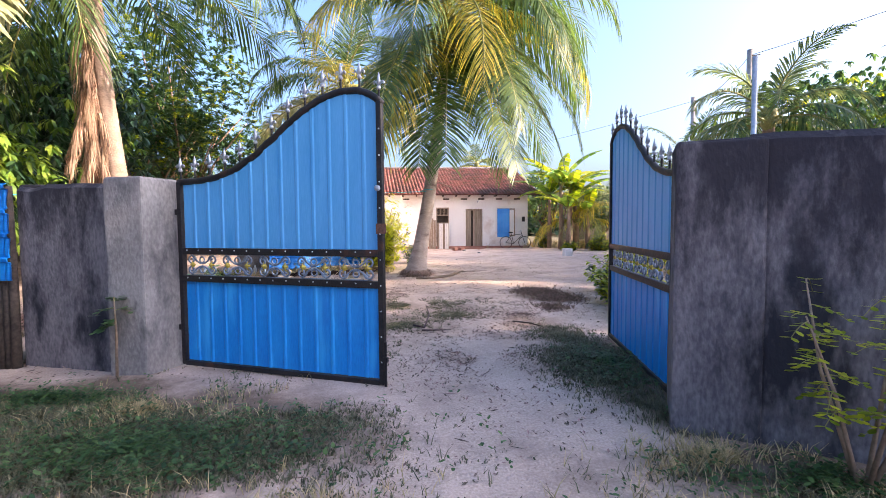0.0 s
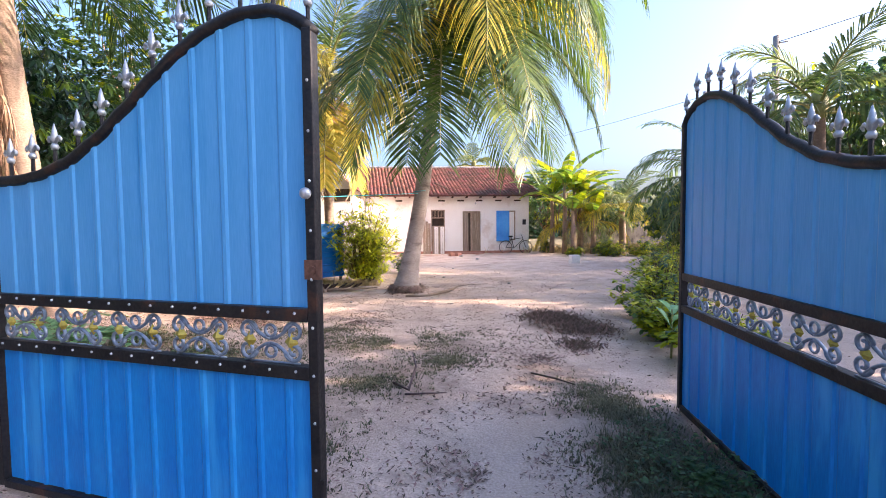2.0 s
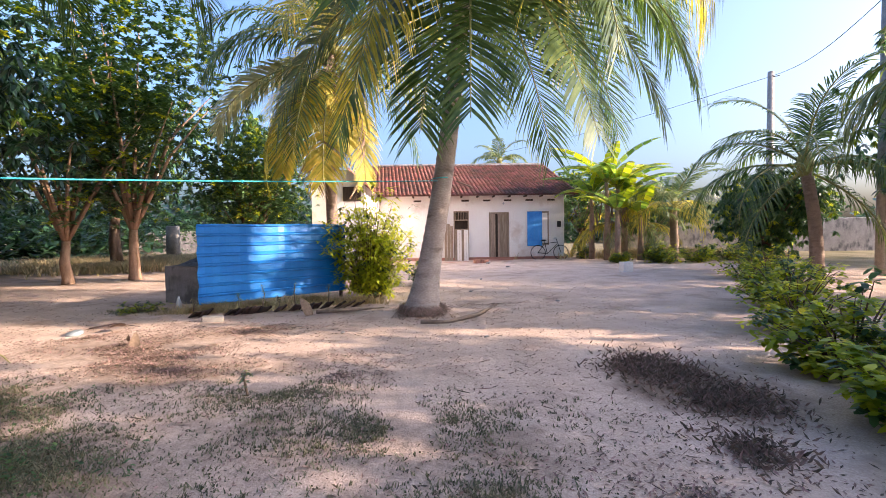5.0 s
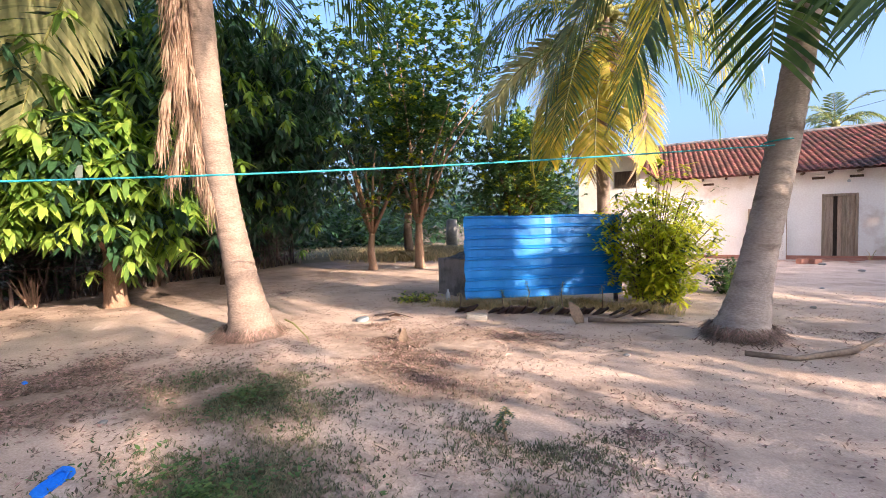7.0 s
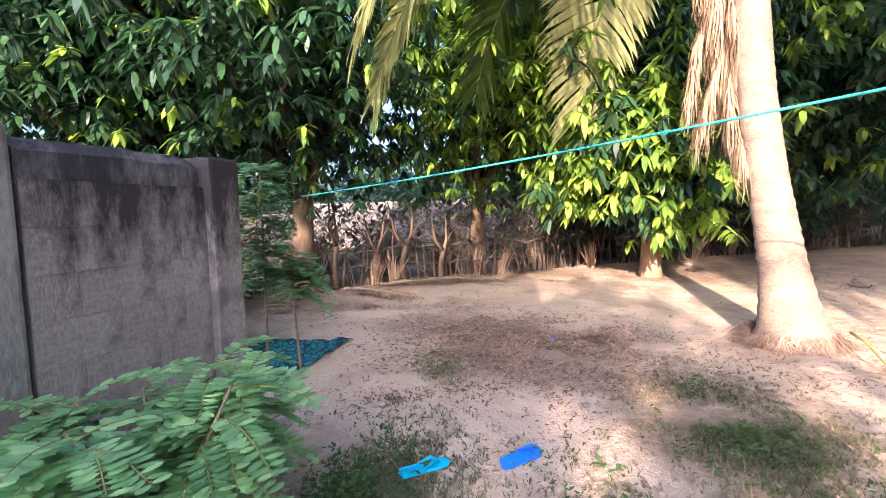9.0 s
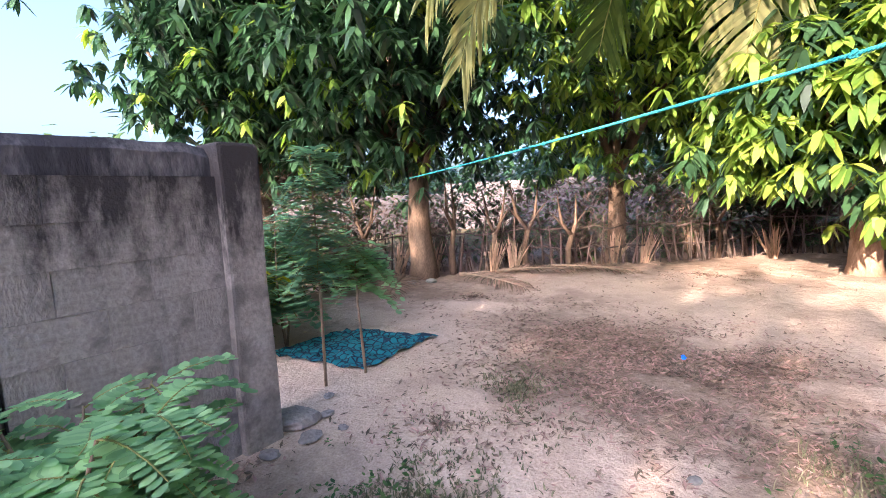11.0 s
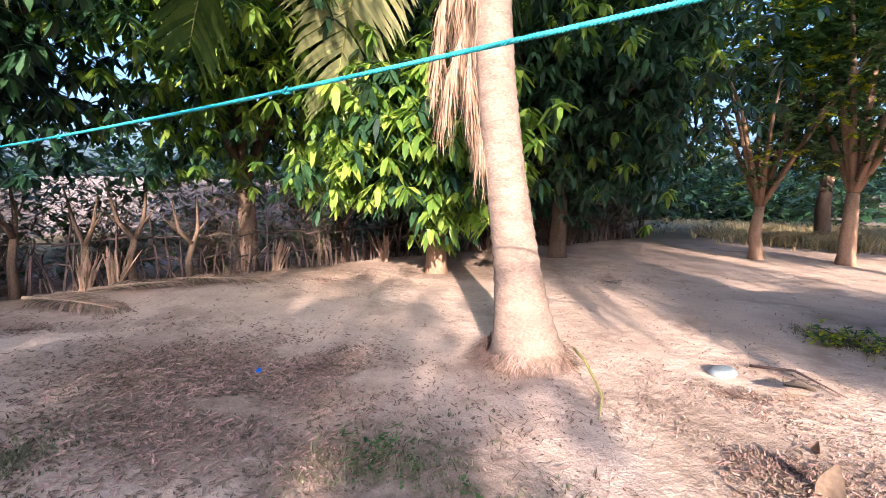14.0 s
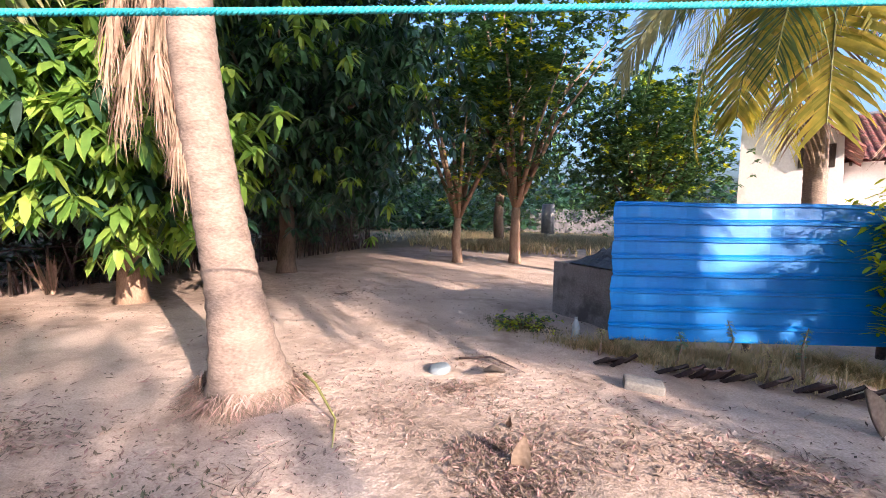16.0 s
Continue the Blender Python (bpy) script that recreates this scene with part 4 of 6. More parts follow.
def hanging_frond(parent, at, length, seed, yaw, tilt, label):
    """A dead frond hanging down along a trunk."""
    rng = random.Random(seed)
    b = Build()
    n = 16
    pts = [Vector((0.06 * math.sin(i * 0.5) , 0.03 * math.cos(i), -length * i / n)) for i in range(n + 1)]
    b.tube(pts, [0.028 * (1 - 0.85 * i / n) + 0.003 for i in range(n + 1)], 6, slot=1)
    for k in range(420):
        f = rng.uniform(0.0, 0.98)
        i = min(int(f * n), n - 1)
        c = pts[i].lerp(pts[i + 1], f * n - i)
        a = rng.uniform(0, 2 * math.pi)
        size = rng.uniform(0.28, 0.55)
        out = Vector((math.cos(a), math.sin(a), 0))
        spread = 0.055 + 0.05 * rng.random()
        q1 = c + out * spread * 0.7 - Vector((0, 0, size * 0.3))
        q2 = c + out * spread - Vector((0, 0, size * 0.65))
        q3 = c + out * spread * (0.7 + 0.8 * rng.random() ** 2) + Vector((rng.gauss(0, 0.02), rng.gauss(0, 0.02), -size))
        w = Vector((-math.sin(a), math.cos(a), 0)) * rng.uniform(0.004, 0.008)
        b.add([c - w * 0.4, c + w * 0.4, q1 - w, q1 + w, q2 - w * 0.7, q2 + w * 0.7, q3], [(0, 1, 3, 2), (2, 3, 5, 4), (4, 5, 6)])
    ob = part("dead_frond", b, [FROND_DRY, STALK_DRY], parent, label)
    ob.matrix_basis = Matrix.Translation(at) @ pose(0, 0, 0, tilt[0], tilt[1], yaw)


for i, (dx, dy, top, ln) in enumerate(((0.0, -0.10, 3.5, 1.75), (-0.06, -0.16, 3.7, 1.8), (0.05, -0.2, 3.3, 1.6), (-0.02, -0.04, 4.0, 2.0), (-0.06, -0.22, 4.6, 2.7), (-0.14, -0.12, 5.0, 2.9), (0.0, -0.2, 5.3, 2.6), (-0.16, -0.26, 4.9, 2.5), (-0.06, -0.18, 4.0, 1.9), (-0.18, -0.05, 5.4, 2.4), (-0.1, -0.24, 5.6, 2.2))):
    hanging_frond(p2, Vector((-0.36 + dx, -0.2 + dy, top)), ln, 40 + i, 30 * i, (0, -4), "withered brown frond hanging along the trunk")
low_fronds = FROND_SETS[(4.7, 0.95, 84)]
for kind, tier, az, tip in (("green", 2, -60, 20), ("green", 2, 150, 18)):
    fr = part("frond", low_fronds[kind][tier][0], None, p2)
    fr.matrix_basis = Matrix.Translation((-0.59, -0.22, 6.45)) @ pose(0, 0, 0, 0, 0, az) @ pose(0, 0, 0, 10, tip, 0)
for k, (length, lift, droop, az, mats) in enumerate(((5.6, -0.50, 0.9, -88, [FROND_OLIVE_LIT, STALK]), (4.6, -0.85, 0.5, -150, [FROND_OLIVE_LIT, STALK]), (5.4, -0.42, 0.95, -80, [FROND_OLIVE_LIT, STALK]), (4.8, -0.6, 0.8, -115, [FROND, STALK]))):
    fr = part("frond", frond_mesh("frond", length, droop, 0.95, mats, 300 + k, pairs=100, lift=lift, hang=0.25, width=0.04, spread=0.05), None, p2, "frond hanging low from the crown")
    fr.matrix_basis = Matrix.Translation((-0.59, -0.22, 6.45)) @ pose(0, 0, 0, 0, 0, az)
for k, (length, lift, droop, az) in enumerate(((4.6, -0.75, 0.6, -95), (4.5, -0.85, 0.5, -55), (4.5, -0.8, 0.6, -140), (4.5, -0.55, 0.8, -170), (4.6, -0.35, 0.95, -115), (4.6, -0.3, 1.05, -75), (4.5, -0.6, 0.8, -20), (4.4, -0.9, 0.4, -110))):
    fr = part("frond", frond_mesh("frond", length, droop, 0.9, [FROND, STALK], 340 + k, pairs=90, lift=lift, hang=0.3, width=0.026, spread=0.1), None, p1, "")
    fr.matrix_basis = Matrix.Translation((0.84, -0.12, 6.2)) @ pose(0, 0, 0, 0, 0, az)
for k, (length, lift, droop, az, mats) in enumerate(((3.9, 0.0, 1.5, 178, [FROND_OLIVE_LIT, STALK]), (3.6, -0.9, 0.7, -85, [FROND_YELLOW, STALK]), (3.4, -1.0, 0.6, -35, [FROND_YELLOW, STALK]), (3.5, -0.8, 0.8, -125, [FROND_YELLOW, STALK]))):
    fr = part("frond", frond_mesh("frond", length, droop, 0.85, mats, 320 + k, pairs=90, lift=lift, hang=0.35, width=0.038, spread=0.12), None, p3, "yellowing frond drooping from the crown" if mats[0] is FROND_YELLOW else "")
    fr.matrix_basis = Matrix.Translation((0.05, 0, 5.75)) @ pose(0, 0, 0, 0, 0, az)
# palms beyond the yard
palm((10.4, 23.6, 0), [(10.4, 23.6, -0.1), (10.35, 23.6, 1.2), (10.3, 23.6, 2.3)], (0.17, 0.15), "young pale coconut palm by the far wall", crown=18, length=3.0, leaf=0.7, seed=11, kinds=("pale", "pale", "yellow"), nuts=False, flare=1.2, roots=False, low=0)
palm((8.6, 24.6, 0), [(8.6, 24.6, -0.1), (8.6, 24.6, 0.8), (8.6, 24.6, 1.5)], (0.16, 0.14), "young coconut palm near the banana clump", crown=15, length=2.9, leaf=0.7, seed=12, kinds=("pale", "green", "yellow"), nuts=False, flare=1.1, roots=False, low=0)
palm((8.1, 10.5, 0), [(8.1, 10.5, -0.1), (8.15, 10.5, 2), (8.1, 10.5, 3.7)], (0.16, 0.12), "young coconut palm rising behind the boundary", crown=17, length=2.3, leaf=0.55, seed=7, kinds=("pale", "green", "green"), nuts=False, flare=1.2, roots=False, low=1)
palm((10.0, 15.9, 0), [(10.0, 15.9, -0.1), (9.9, 15.9, 1.4), (9.7, 16.0, 2.9)], (0.16, 0.13), "dark coconut palm among boundary trees", crown=20, length=3.2, leaf=0.72, seed=14, kinds=("green", "green"), nuts=False, flare=1.1, roots=False)
palm((4.5, 33.5, 0), [(4.5, 33.5, -0.1), (4.4, 33.5, 4), (4.3, 33.5, 5.6)], (0.18, 0.13), "coconut palm rising behind the house roof", crown=16, length=2.3, leaf=0.6, seed=15, kinds=("pale", "yellow"), nuts=False, flare=1.1, roots=False)


# ---- broadleaf trees ----
def leaves(b, centre, rng, count, size, droop=0.7, ratio=0.26, reach=0.3):
    """A whorl of long folded leaves round a twig end."""
    for _ in range(count):
        a = rng.uniform(0, 2 * math.pi)
        e = rng.uniform(-0.2, 0.7) - droop * rng.uniform(0.4, 1.2)
        d = Vector((math.cos(a) * math.cos(e), math.sin(a) * math.cos(e), math.sin(e)))
        s = size * rng.uniform(0.65, 1.15)
        c = centre + Vector((rng.uniform(-1, 1), rng.uniform(-1, 1), rng.uniform(-1, 1))) * reach * size
        w = d.cross(Vector((0, 0, 1)))
        if w.length < 0.01:
            w = Vector((1, 0, 0))
        w = w.normalized() * s * ratio * 0.5
        up = w.cross(d).normalized() * s * 0.05
        bend = Vector((0, 0, -s * 0.22 * droop))
        m, o = c + d * s * 0.3 + up, c + d * s * 0.72 + bend * 0.4
        tip = c + d * s + bend
        b.add([c, m - w, m + w, o - w * 0.85, o + w * 0.85, tip], [(0, 2, 1), (1, 2, 4, 3), (3, 4, 5)])


def broadleaf(base, height, crown_c, crown_r, whorls, leaf, materials, label, seed, trunk_r=0.16, bark=BARK, name="mango_tree", lean=(0, 0), fork=None, per=9, droop=1.0, ratio=0.30, limbs=9):
    """A tree with tapered trunk and limbs and a crown of leaf whorls gathered on many boughs, open between them."""
    rng = random.Random(seed)
    t = thing(name, label, "tree", pose(*base))
    cc, cr = Vector(crown_c), Vector(crown_r)
    b = Build()
    fork = fork or max(0.6, cc.z - cr.z * 0.9)
    k = Vector((lean[0], lean[1], fork))
    b.tube([Vector((0, 0, -0.1)), k * 0.15 + Vector((0, 0, 0.0)), k * 0.5 + Vector((rng.uniform(-0.05, 0.05), rng.uniform(-0.05, 0.05), 0)), k], [trunk_r * 1.5, trunk_r * 1.12, trunk_r, trunk_r * 0.82], 10)
    boughs = []
    for i in range(limbs):
        a = 2 * math.pi * (i + rng.uniform(-0.3, 0.3)) / limbs
        up = rng.uniform(-0.5, 0.8)
        end = cc + Vector((math.cos(a) * cr.x * 0.72 * math.sqrt(1 - up * up * 0.8), math.sin(a) * cr.y * 0.72 * math.sqrt(1 - up * up * 0.8), up * cr.z * 0.75))
        mid = k.lerp(end, 0.45) + Vector((0, 0, 0.2 * cr.z * rng.uniform(0, 1)))
        b.tube([k * 0.96, mid, end], [trunk_r * 0.55, trunk_r * 0.3, trunk_r * 0.08], 6)
        boughs += [mid, end, mid.lerp(end, 0.5)]
    part("trunk", b, bark, t, "trunk with spreading limbs", smooth=True)
    clumps = []
    for i in range(max(24, int(whorls / 9))):
        while True:
            v = Vector((rng.uniform(-1, 1), rng.uniform(-1, 1), rng.uniform(-1, 1)))
            if 0.3 < v.length < 1:
                break
        v = v * (0.85 + 0.25 * noise.noise(v * 2 + Vector((seed, 0, 0))))
        clumps.append((cc + Vector((v.x * cr.x, v.y * cr.y, v.z * cr.z)), rng.uniform(0.2, 0.42)))
    crowns = [Build() for _ in materials]
    for i in range(whorls):
        c, r = rng.choice(clumps)
        p = c + Vector((rng.gauss(0, 1), rng.gauss(0, 1), rng.gauss(0, 0.7))) * r * min(cr) * 0.62
        if p.z + base[2] < 0.35:
            continue
        pick = 0 if len(materials) == 1 or rng.random() < materials[0][1] else 1
        leaves(crowns[pick], p, rng, per + 2, leaf * 0.85, droop, ratio, reach=0.14)
    for (m, _), cb in zip(materials, crowns):
        part("crown", cb, m, t, "crown of drooping leaves")
    return t


# The bright share stands for sun on a crown as well as young growth.
DARK, LIGHT = [(MANGO, 0.9), (MANGO_NEW_LIT, 0.1)], [(MANGO_NEW_LIT, 0.7), (MANGO, 0.3)]
SMALL = [(SMALL_LEAF, 0.85), (YELLOW_LEAF, 0.15)]
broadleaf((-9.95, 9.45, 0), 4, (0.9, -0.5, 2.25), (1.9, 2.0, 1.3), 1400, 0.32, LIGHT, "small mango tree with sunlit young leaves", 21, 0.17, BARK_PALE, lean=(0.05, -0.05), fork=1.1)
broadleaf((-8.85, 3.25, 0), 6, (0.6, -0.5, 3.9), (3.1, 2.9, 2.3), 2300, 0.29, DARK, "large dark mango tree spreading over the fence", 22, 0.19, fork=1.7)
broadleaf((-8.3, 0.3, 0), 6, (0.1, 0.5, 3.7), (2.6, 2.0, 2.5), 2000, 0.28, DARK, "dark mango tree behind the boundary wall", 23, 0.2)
broadleaf((-10.9, 6.2, 0), 6, (0.6, 0.4, 4.1), (2.7, 2.4, 2.7), 2200, 0.28, [(MANGO, 0.3), (MANGO_NEW_LIT, 0.7)], "mango tree with dark and sunlit-bright young leaves by the fence", 24, 0.16, fork=1.6)
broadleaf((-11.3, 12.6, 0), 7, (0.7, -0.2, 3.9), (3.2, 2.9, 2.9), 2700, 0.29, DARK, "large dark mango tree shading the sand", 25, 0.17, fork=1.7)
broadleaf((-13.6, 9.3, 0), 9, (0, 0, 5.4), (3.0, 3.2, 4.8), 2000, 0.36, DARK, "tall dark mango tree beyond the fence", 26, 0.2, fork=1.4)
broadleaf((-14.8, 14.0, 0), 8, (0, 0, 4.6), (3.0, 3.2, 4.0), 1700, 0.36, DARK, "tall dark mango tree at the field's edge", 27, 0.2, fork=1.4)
broadleaf((-10.1, 16.9, 0), 9, (-0.2, 0.3, 5.2), (3.0, 2.7, 3.9), 1900, 0.2, SMALL, "small-leaved shade tree with a forked trunk", 28, 0.12, BARK_PALE, name="shade_tree", fork=1.2, per=10, ratio=0.42, droop=0.3)
broadleaf((-9.0, 18.0, 0), 10, (0.0, 0.6, 5.8), (2.9, 2.5, 4.4), 1800, 0.2, SMALL, "small-leaved shade tree beside the block tank", 29, 0.14, BARK_PALE, name="shade_tree", fork=1.5, per=10, ratio=0.42, droop=0.3)
broadleaf((-6.4, 20.0, 0), 5, (0.3, -0.2, 2.9), (2.0, 1.7, 2.2), 1700, 0.18, SMALL, "leafy tree growing against the house end", 30, 0.12, name="shade_tree", per=10, ratio=0.42, droop=0.3, fork=0.9)
broadleaf((-12.6, 22.5, 0), 8, (0, 0, 5.0), (3.4, 3.0, 3.2), 1500, 0.3, DARK, "dark tree at the far side of the field", 31, 0.2, fork=2.2)
broadleaf((-17.5, 18.5, 0), 9, (0, 0, 5.6), (3.6, 3.6, 4.6), 1300, 0.42, DARK, "dark tree far behind the fence", 33, 0.22, fork=1.6)
broadleaf((-17.4, 10.5, 0), 9, (0, 0, 5.2), (3.2, 3.6, 4.8), 1300, 0.42, DARK, "dark tree far behind the fence", 34, 0.22, fork=1.4)
broadleaf((-8.2, 25.5, 0), 6, (0, 0, 4.2), (2.6, 2.4, 3.0), 1200, 0.26, SMALL, "tree behind the house end", 35, 0.16, name="shade_tree", ratio=0.4)
# trees on the sunny side, whose shade falls over the yard
broadleaf((9.9, 17.6, 0), 5, (0, 0, 1.8), (1.5, 1.6, 1.3), 900, 0.2, SMALL, "dense dark tree at the yard's edge", 41, 0.14, name="shade_tree", ratio=0.4, per=10, fork=1.0)
broadleaf((10.4, 11.4, 0), 6, (0, 0, 2.5), (2.2, 2.3, 1.9), 1000, 0.24, DARK, "dense tree along the boundary", 42, 0.16)
# The next five are unseen, added and shaped only to shade the yard.
broadleaf((11.0, 8.6, 0), 7, (0, 0, 4.2), (1.6, 1.1, 3.4), 600, 0.26, DARK, "unseen tall narrow tree along the boundary, added for shade", 43, 0.16, fork=1.2)
broadleaf((11.2, 3.4, 0), 8, (0, 0, 4.4), (2.4, 2.2, 3.6), 1150, 0.26, DARK, "unseen tall dense tree along the boundary, added for shade", 44, 0.16)
broadleaf((10.6, 6.2, 0), 5, (0, 0, 2.7), (1.8, 2.0, 2.2), 950, 0.24, DARK, "unseen low dense tree along the boundary, added for shade", 50, 0.14)
broadleaf((12.6, 1.1, 0), 10, (0, 0, 5.6), (2.2, 2.0, 4.2), 1500, 0.28, DARK, "unseen tall dense tree beside the boundary, added for shade", 53, 0.18)
broadleaf((12.0, -1.2, 0), 10, (0, 0, 5.2), (2.6, 2.4, 4.6), 1700, 0.28, DARK, "unseen tall dense tree outside the wall, added for shade", 52, 0.18)
broadleaf((13.0, 14.6, 0), 7, (0, 0, 4.0), (2.6, 2.4, 2.6), 850, 0.24, SMALL, "tall leafy tree beyond the wall", 45, 0.16, name="shade_tree", ratio=0.42)
broadleaf((15.5, 24.5, 0), 6, (0, 0, 2.4), (2.4, 2.2, 1.5), 900, 0.22, SMALL, "leafy tree beyond the far wall", 46, 0.16, name="shade_tree", ratio=0.42)
broadleaf((19.5, 17.5, 0), 8, (0, 0, 5.0), (3.2, 3.0, 3.0), 1100, 0.28, SMALL, "tall leafy tree beyond the wall", 47, 0.18, name="shade_tree", ratio=0.42)
broadleaf((11.5, 27.6, 0), 4, (0, 0, 2.3), (2.6, 1.6, 1.5), 900, 0.2, SMALL, "low leafy tree by the far wall", 48, 0.12, name="shade_tree", ratio=0.42, fork=0.8)
broadleaf((8.0, 28.5, 0), 5, (0, 0, 3.0), (2.2, 1.8, 1.8), 900, 0.2, SMALL, "leafy tree behind the house corner", 49, 0.12, name="shade_tree", ratio=0.42, fork=1.0)


def far_woods():
    """The tree line round the place: uneven banks of foliage."""
    rng = random.Random(55)
    b = Build()
    for k in range(190):
        a = rng.uniform(0.15, 2 * math.pi - 0.05)
        d = rng.uniform(27, 40)
        if 0.2 < a < 1.75:
            d += 14
        cx, cy = -3 + d * math.cos(a), 12 + d * math.sin(a)
        h = rng.uniform(2.6, 5.6) * (0.6 if 0.2 < a < 1.75 else 1.0)
        for _ in range(85):
            p = Vector((cx + rng.gauss(0, 1.5), cy + rng.gauss(0, 1.5), max(0.3, h * (0.45 + rng.gauss(0, 0.26)))))
            leaves(b, p, rng, 5, 0.85, 0.5, 0.5, reach=0.5)
    solid("far_woods", b, MANGO, "dark uneven line of trees around the place", "trees", kind="stuff")


def undergrowth():
    """Tangled low growth beyond the fence and the lane."""
    rng = random.Random(56)
    b = Build()
    line = [(-5.2, 0.6), (-8.0, -1.2), (-12.5, -0.6), (-15.5, 4.0), (-16.5, 9.0), (-18.0, 14.0), (-18.5, 21.0), (-14.0, 30.0), (-6.0, 32.0)]
    for (ax, ay), (cx, cy) in zip(line, line[1:]):
        n = int(math.hypot(cx - ax, cy - ay) * 58)
        for _ in range(n):
            u = rng.random()
            x, y = ax + (cx - ax) * u + rng.gauss(0, 0.7), ay + (cy - ay) * u + rng.gauss(0, 0.7)
            top = 2.3 + 0.8 * noise.noise(Vector((x * 0.5, y * 0.5, 2)))
            leaves(b, Vector((x, y, top * math.sqrt(rng.random()))), rng, 6, 0.22, 0.5, 0.42, reach=0.7)
    line = [(-8.4, 0.4), (-10.7, 2.6), (-11.5, 4.9), (-12.0, 6.4), (-13.3, 8.6), (-14.5, 12.2), (-15.7, 15.4), (-16.9, 18.4)]
    for (ax, ay), (cx, cy) in zip(line, line[1:]):
        for _ in range(int(math.hypot(cx - ax, cy - ay) * (130 if cy > 7 else 55))):
            u = rng.random()
            x, y = ax + (cx - ax) * u + rng.gauss(0, 0.45), ay + (cy - ay) * u + rng.gauss(0, 0.45)
            leaves(b, Vector((x, y, 0.15 + 2.5 * rng.random())), rng, 7, 0.22, 0.5, 0.4, reach=0.6)
    solid("undergrowth", b, SMALL_LEAF, "tangled green undergrowth beyond the fence", "bushes", kind="stuff")


def dry_hedge():
    """A brown tangle of dead twigs and vines on the fence."""
    rng = random.Random(57)
    b = Build()
    line = [(-7.6, 1.0), (-9.9, 3.2), (-10.7, 5.4), (-11.5, 7.2), (-12.9, 9.0), (-13.9, 12.6), (-15.0, 15.8), (-16.2, 18.8)]
    for (ax, ay), (cx, cy) in zip(line, line[1:]):
        for _ in range(int(math.hypot(cx - ax, cy - ay) * 300)):
            u = rng.random()
            x, y = ax + (cx - ax) * u + rng.gauss(0, 0.25), ay + (cy - ay) * u + rng.gauss(0, 0.25)
            top = 1.5 + 0.8 * noise.noise(Vector((x * 0.8, y * 0.8, 6)))
            leaves(b, Vector((x, y, 0.1 + top * rng.random())), rng, 5, 0.3, 0.2, 0.07, reach=0.6)
    solid("dry_hedge", b, TWIG, "brown tangle of dead twigs along the fence", "hedge", kind="stuff")


far_woods()
undergrowth()
dry_hedge()


# ---- shrubs ----
def shrub(base, radius, height, count, leaf, materials, label, seed, ratio=0.4, per=7, droop=0.4, name="shrub", foot=0.1):
    rng = random.Random(seed)
    t = thing(name, label, "shrub", pose(*base))
    b, crowns = Build(), [Build() for _ in materials]
    for i in range(max(5, count // 14)):
        a, r = rng.uniform(0, 2 * math.pi), radius * math.sqrt(rng.random())
        h = height * (1 - 0.45 * (r / radius) ** 2) * rng.uniform(0.7, 1.05)
        end = Vector((math.cos(a) * r, math.sin(a) * r, h))
        b.tube([Vector((math.cos(a) * r * 0.25, math.sin(a) * r * 0.25, -0.05)), end * 0.5 + Vector((0, 0, 0.1 * h)), end], [0.012, 0.008, 0.003], 4)
        for k in range(14):
            f = rng.uniform(foot, 1.0)
            p = Vector((end.x * (0.3 + 0.7 * f), end.y * (0.3 + 0.7 * f), h * f)) + Vector((rng.gauss(0, 1), rng.gauss(0, 1), rng.gauss(0, 0.6))) * 0.13 * radius
            if p.z < 0.04:
                continue
            pick = 0 if len(materials) == 1 or rng.random() < materials[0][1] else 1
            leaves(crowns[pick], p, rng, per, leaf, droop, ratio)
    part("stem", b, BARK, t)
    for (m, _), cb in zip(materials, crowns):
        part("foliage", cb, m, t)
    return t


shrub((-1.42, 13.7, 0), 0.95, 2.35, 1300, 0.16, [(YELLOW_LEAF_LIT, 0.93), (SMALL_LEAF, 0.07)], "tall yellow-green shrub at the end of the screen", 51, 0.25, per=9)
shrub((-0.35, 15.2, 0), 0.5, 0.7, 160, 0.12, SMALL, "low green shrub behind the palm", 52)
for i, (x, y, r, h) in enumerate(((2.85, 5.9, 0.5, 0.55), (3.0, 7.0, 0.6, 0.75), (3.5, 8.1, 0.7, 0.9), (4.5, 9.9, 0.8, 0.9), (5.7, 11.6, 0.9, 1.0), (6.8, 13.4, 0.9, 0.9), (7.9, 15.4, 0.9, 0.9))):
    shrub((x, y, 0), r, h, 330, 0.10, [(SMALL_LEAF, 0.2), (YELLOW_LEAF, 0.8)], "low bright green shrub edging the sand", 60 + i, 0.5, per=8)
for i, (x, y, r, h) in enumerate(((8.6, 21.2, 0.8, 0.7), (10.2, 21.6, 0.9, 0.8), (11.9, 22.4, 1.0, 0.8), (7.2, 21.6, 0.5, 0.5), (6.7, 24.6, 0.5, 0.9), (9.3, 22.9, 0.8, 0.9), (13.8, 23.0, 1.0, 0.9), (11.2, 19.2, 0.9, 0.7))):
    shrub((x, y, 0), r, h, 260, 0.13, [(SMALL_LEAF, 0.5), (YELLOW_LEAF, 0.5)], "sunlit shrub at the far edge of the yard", 70 + i, 0.42)
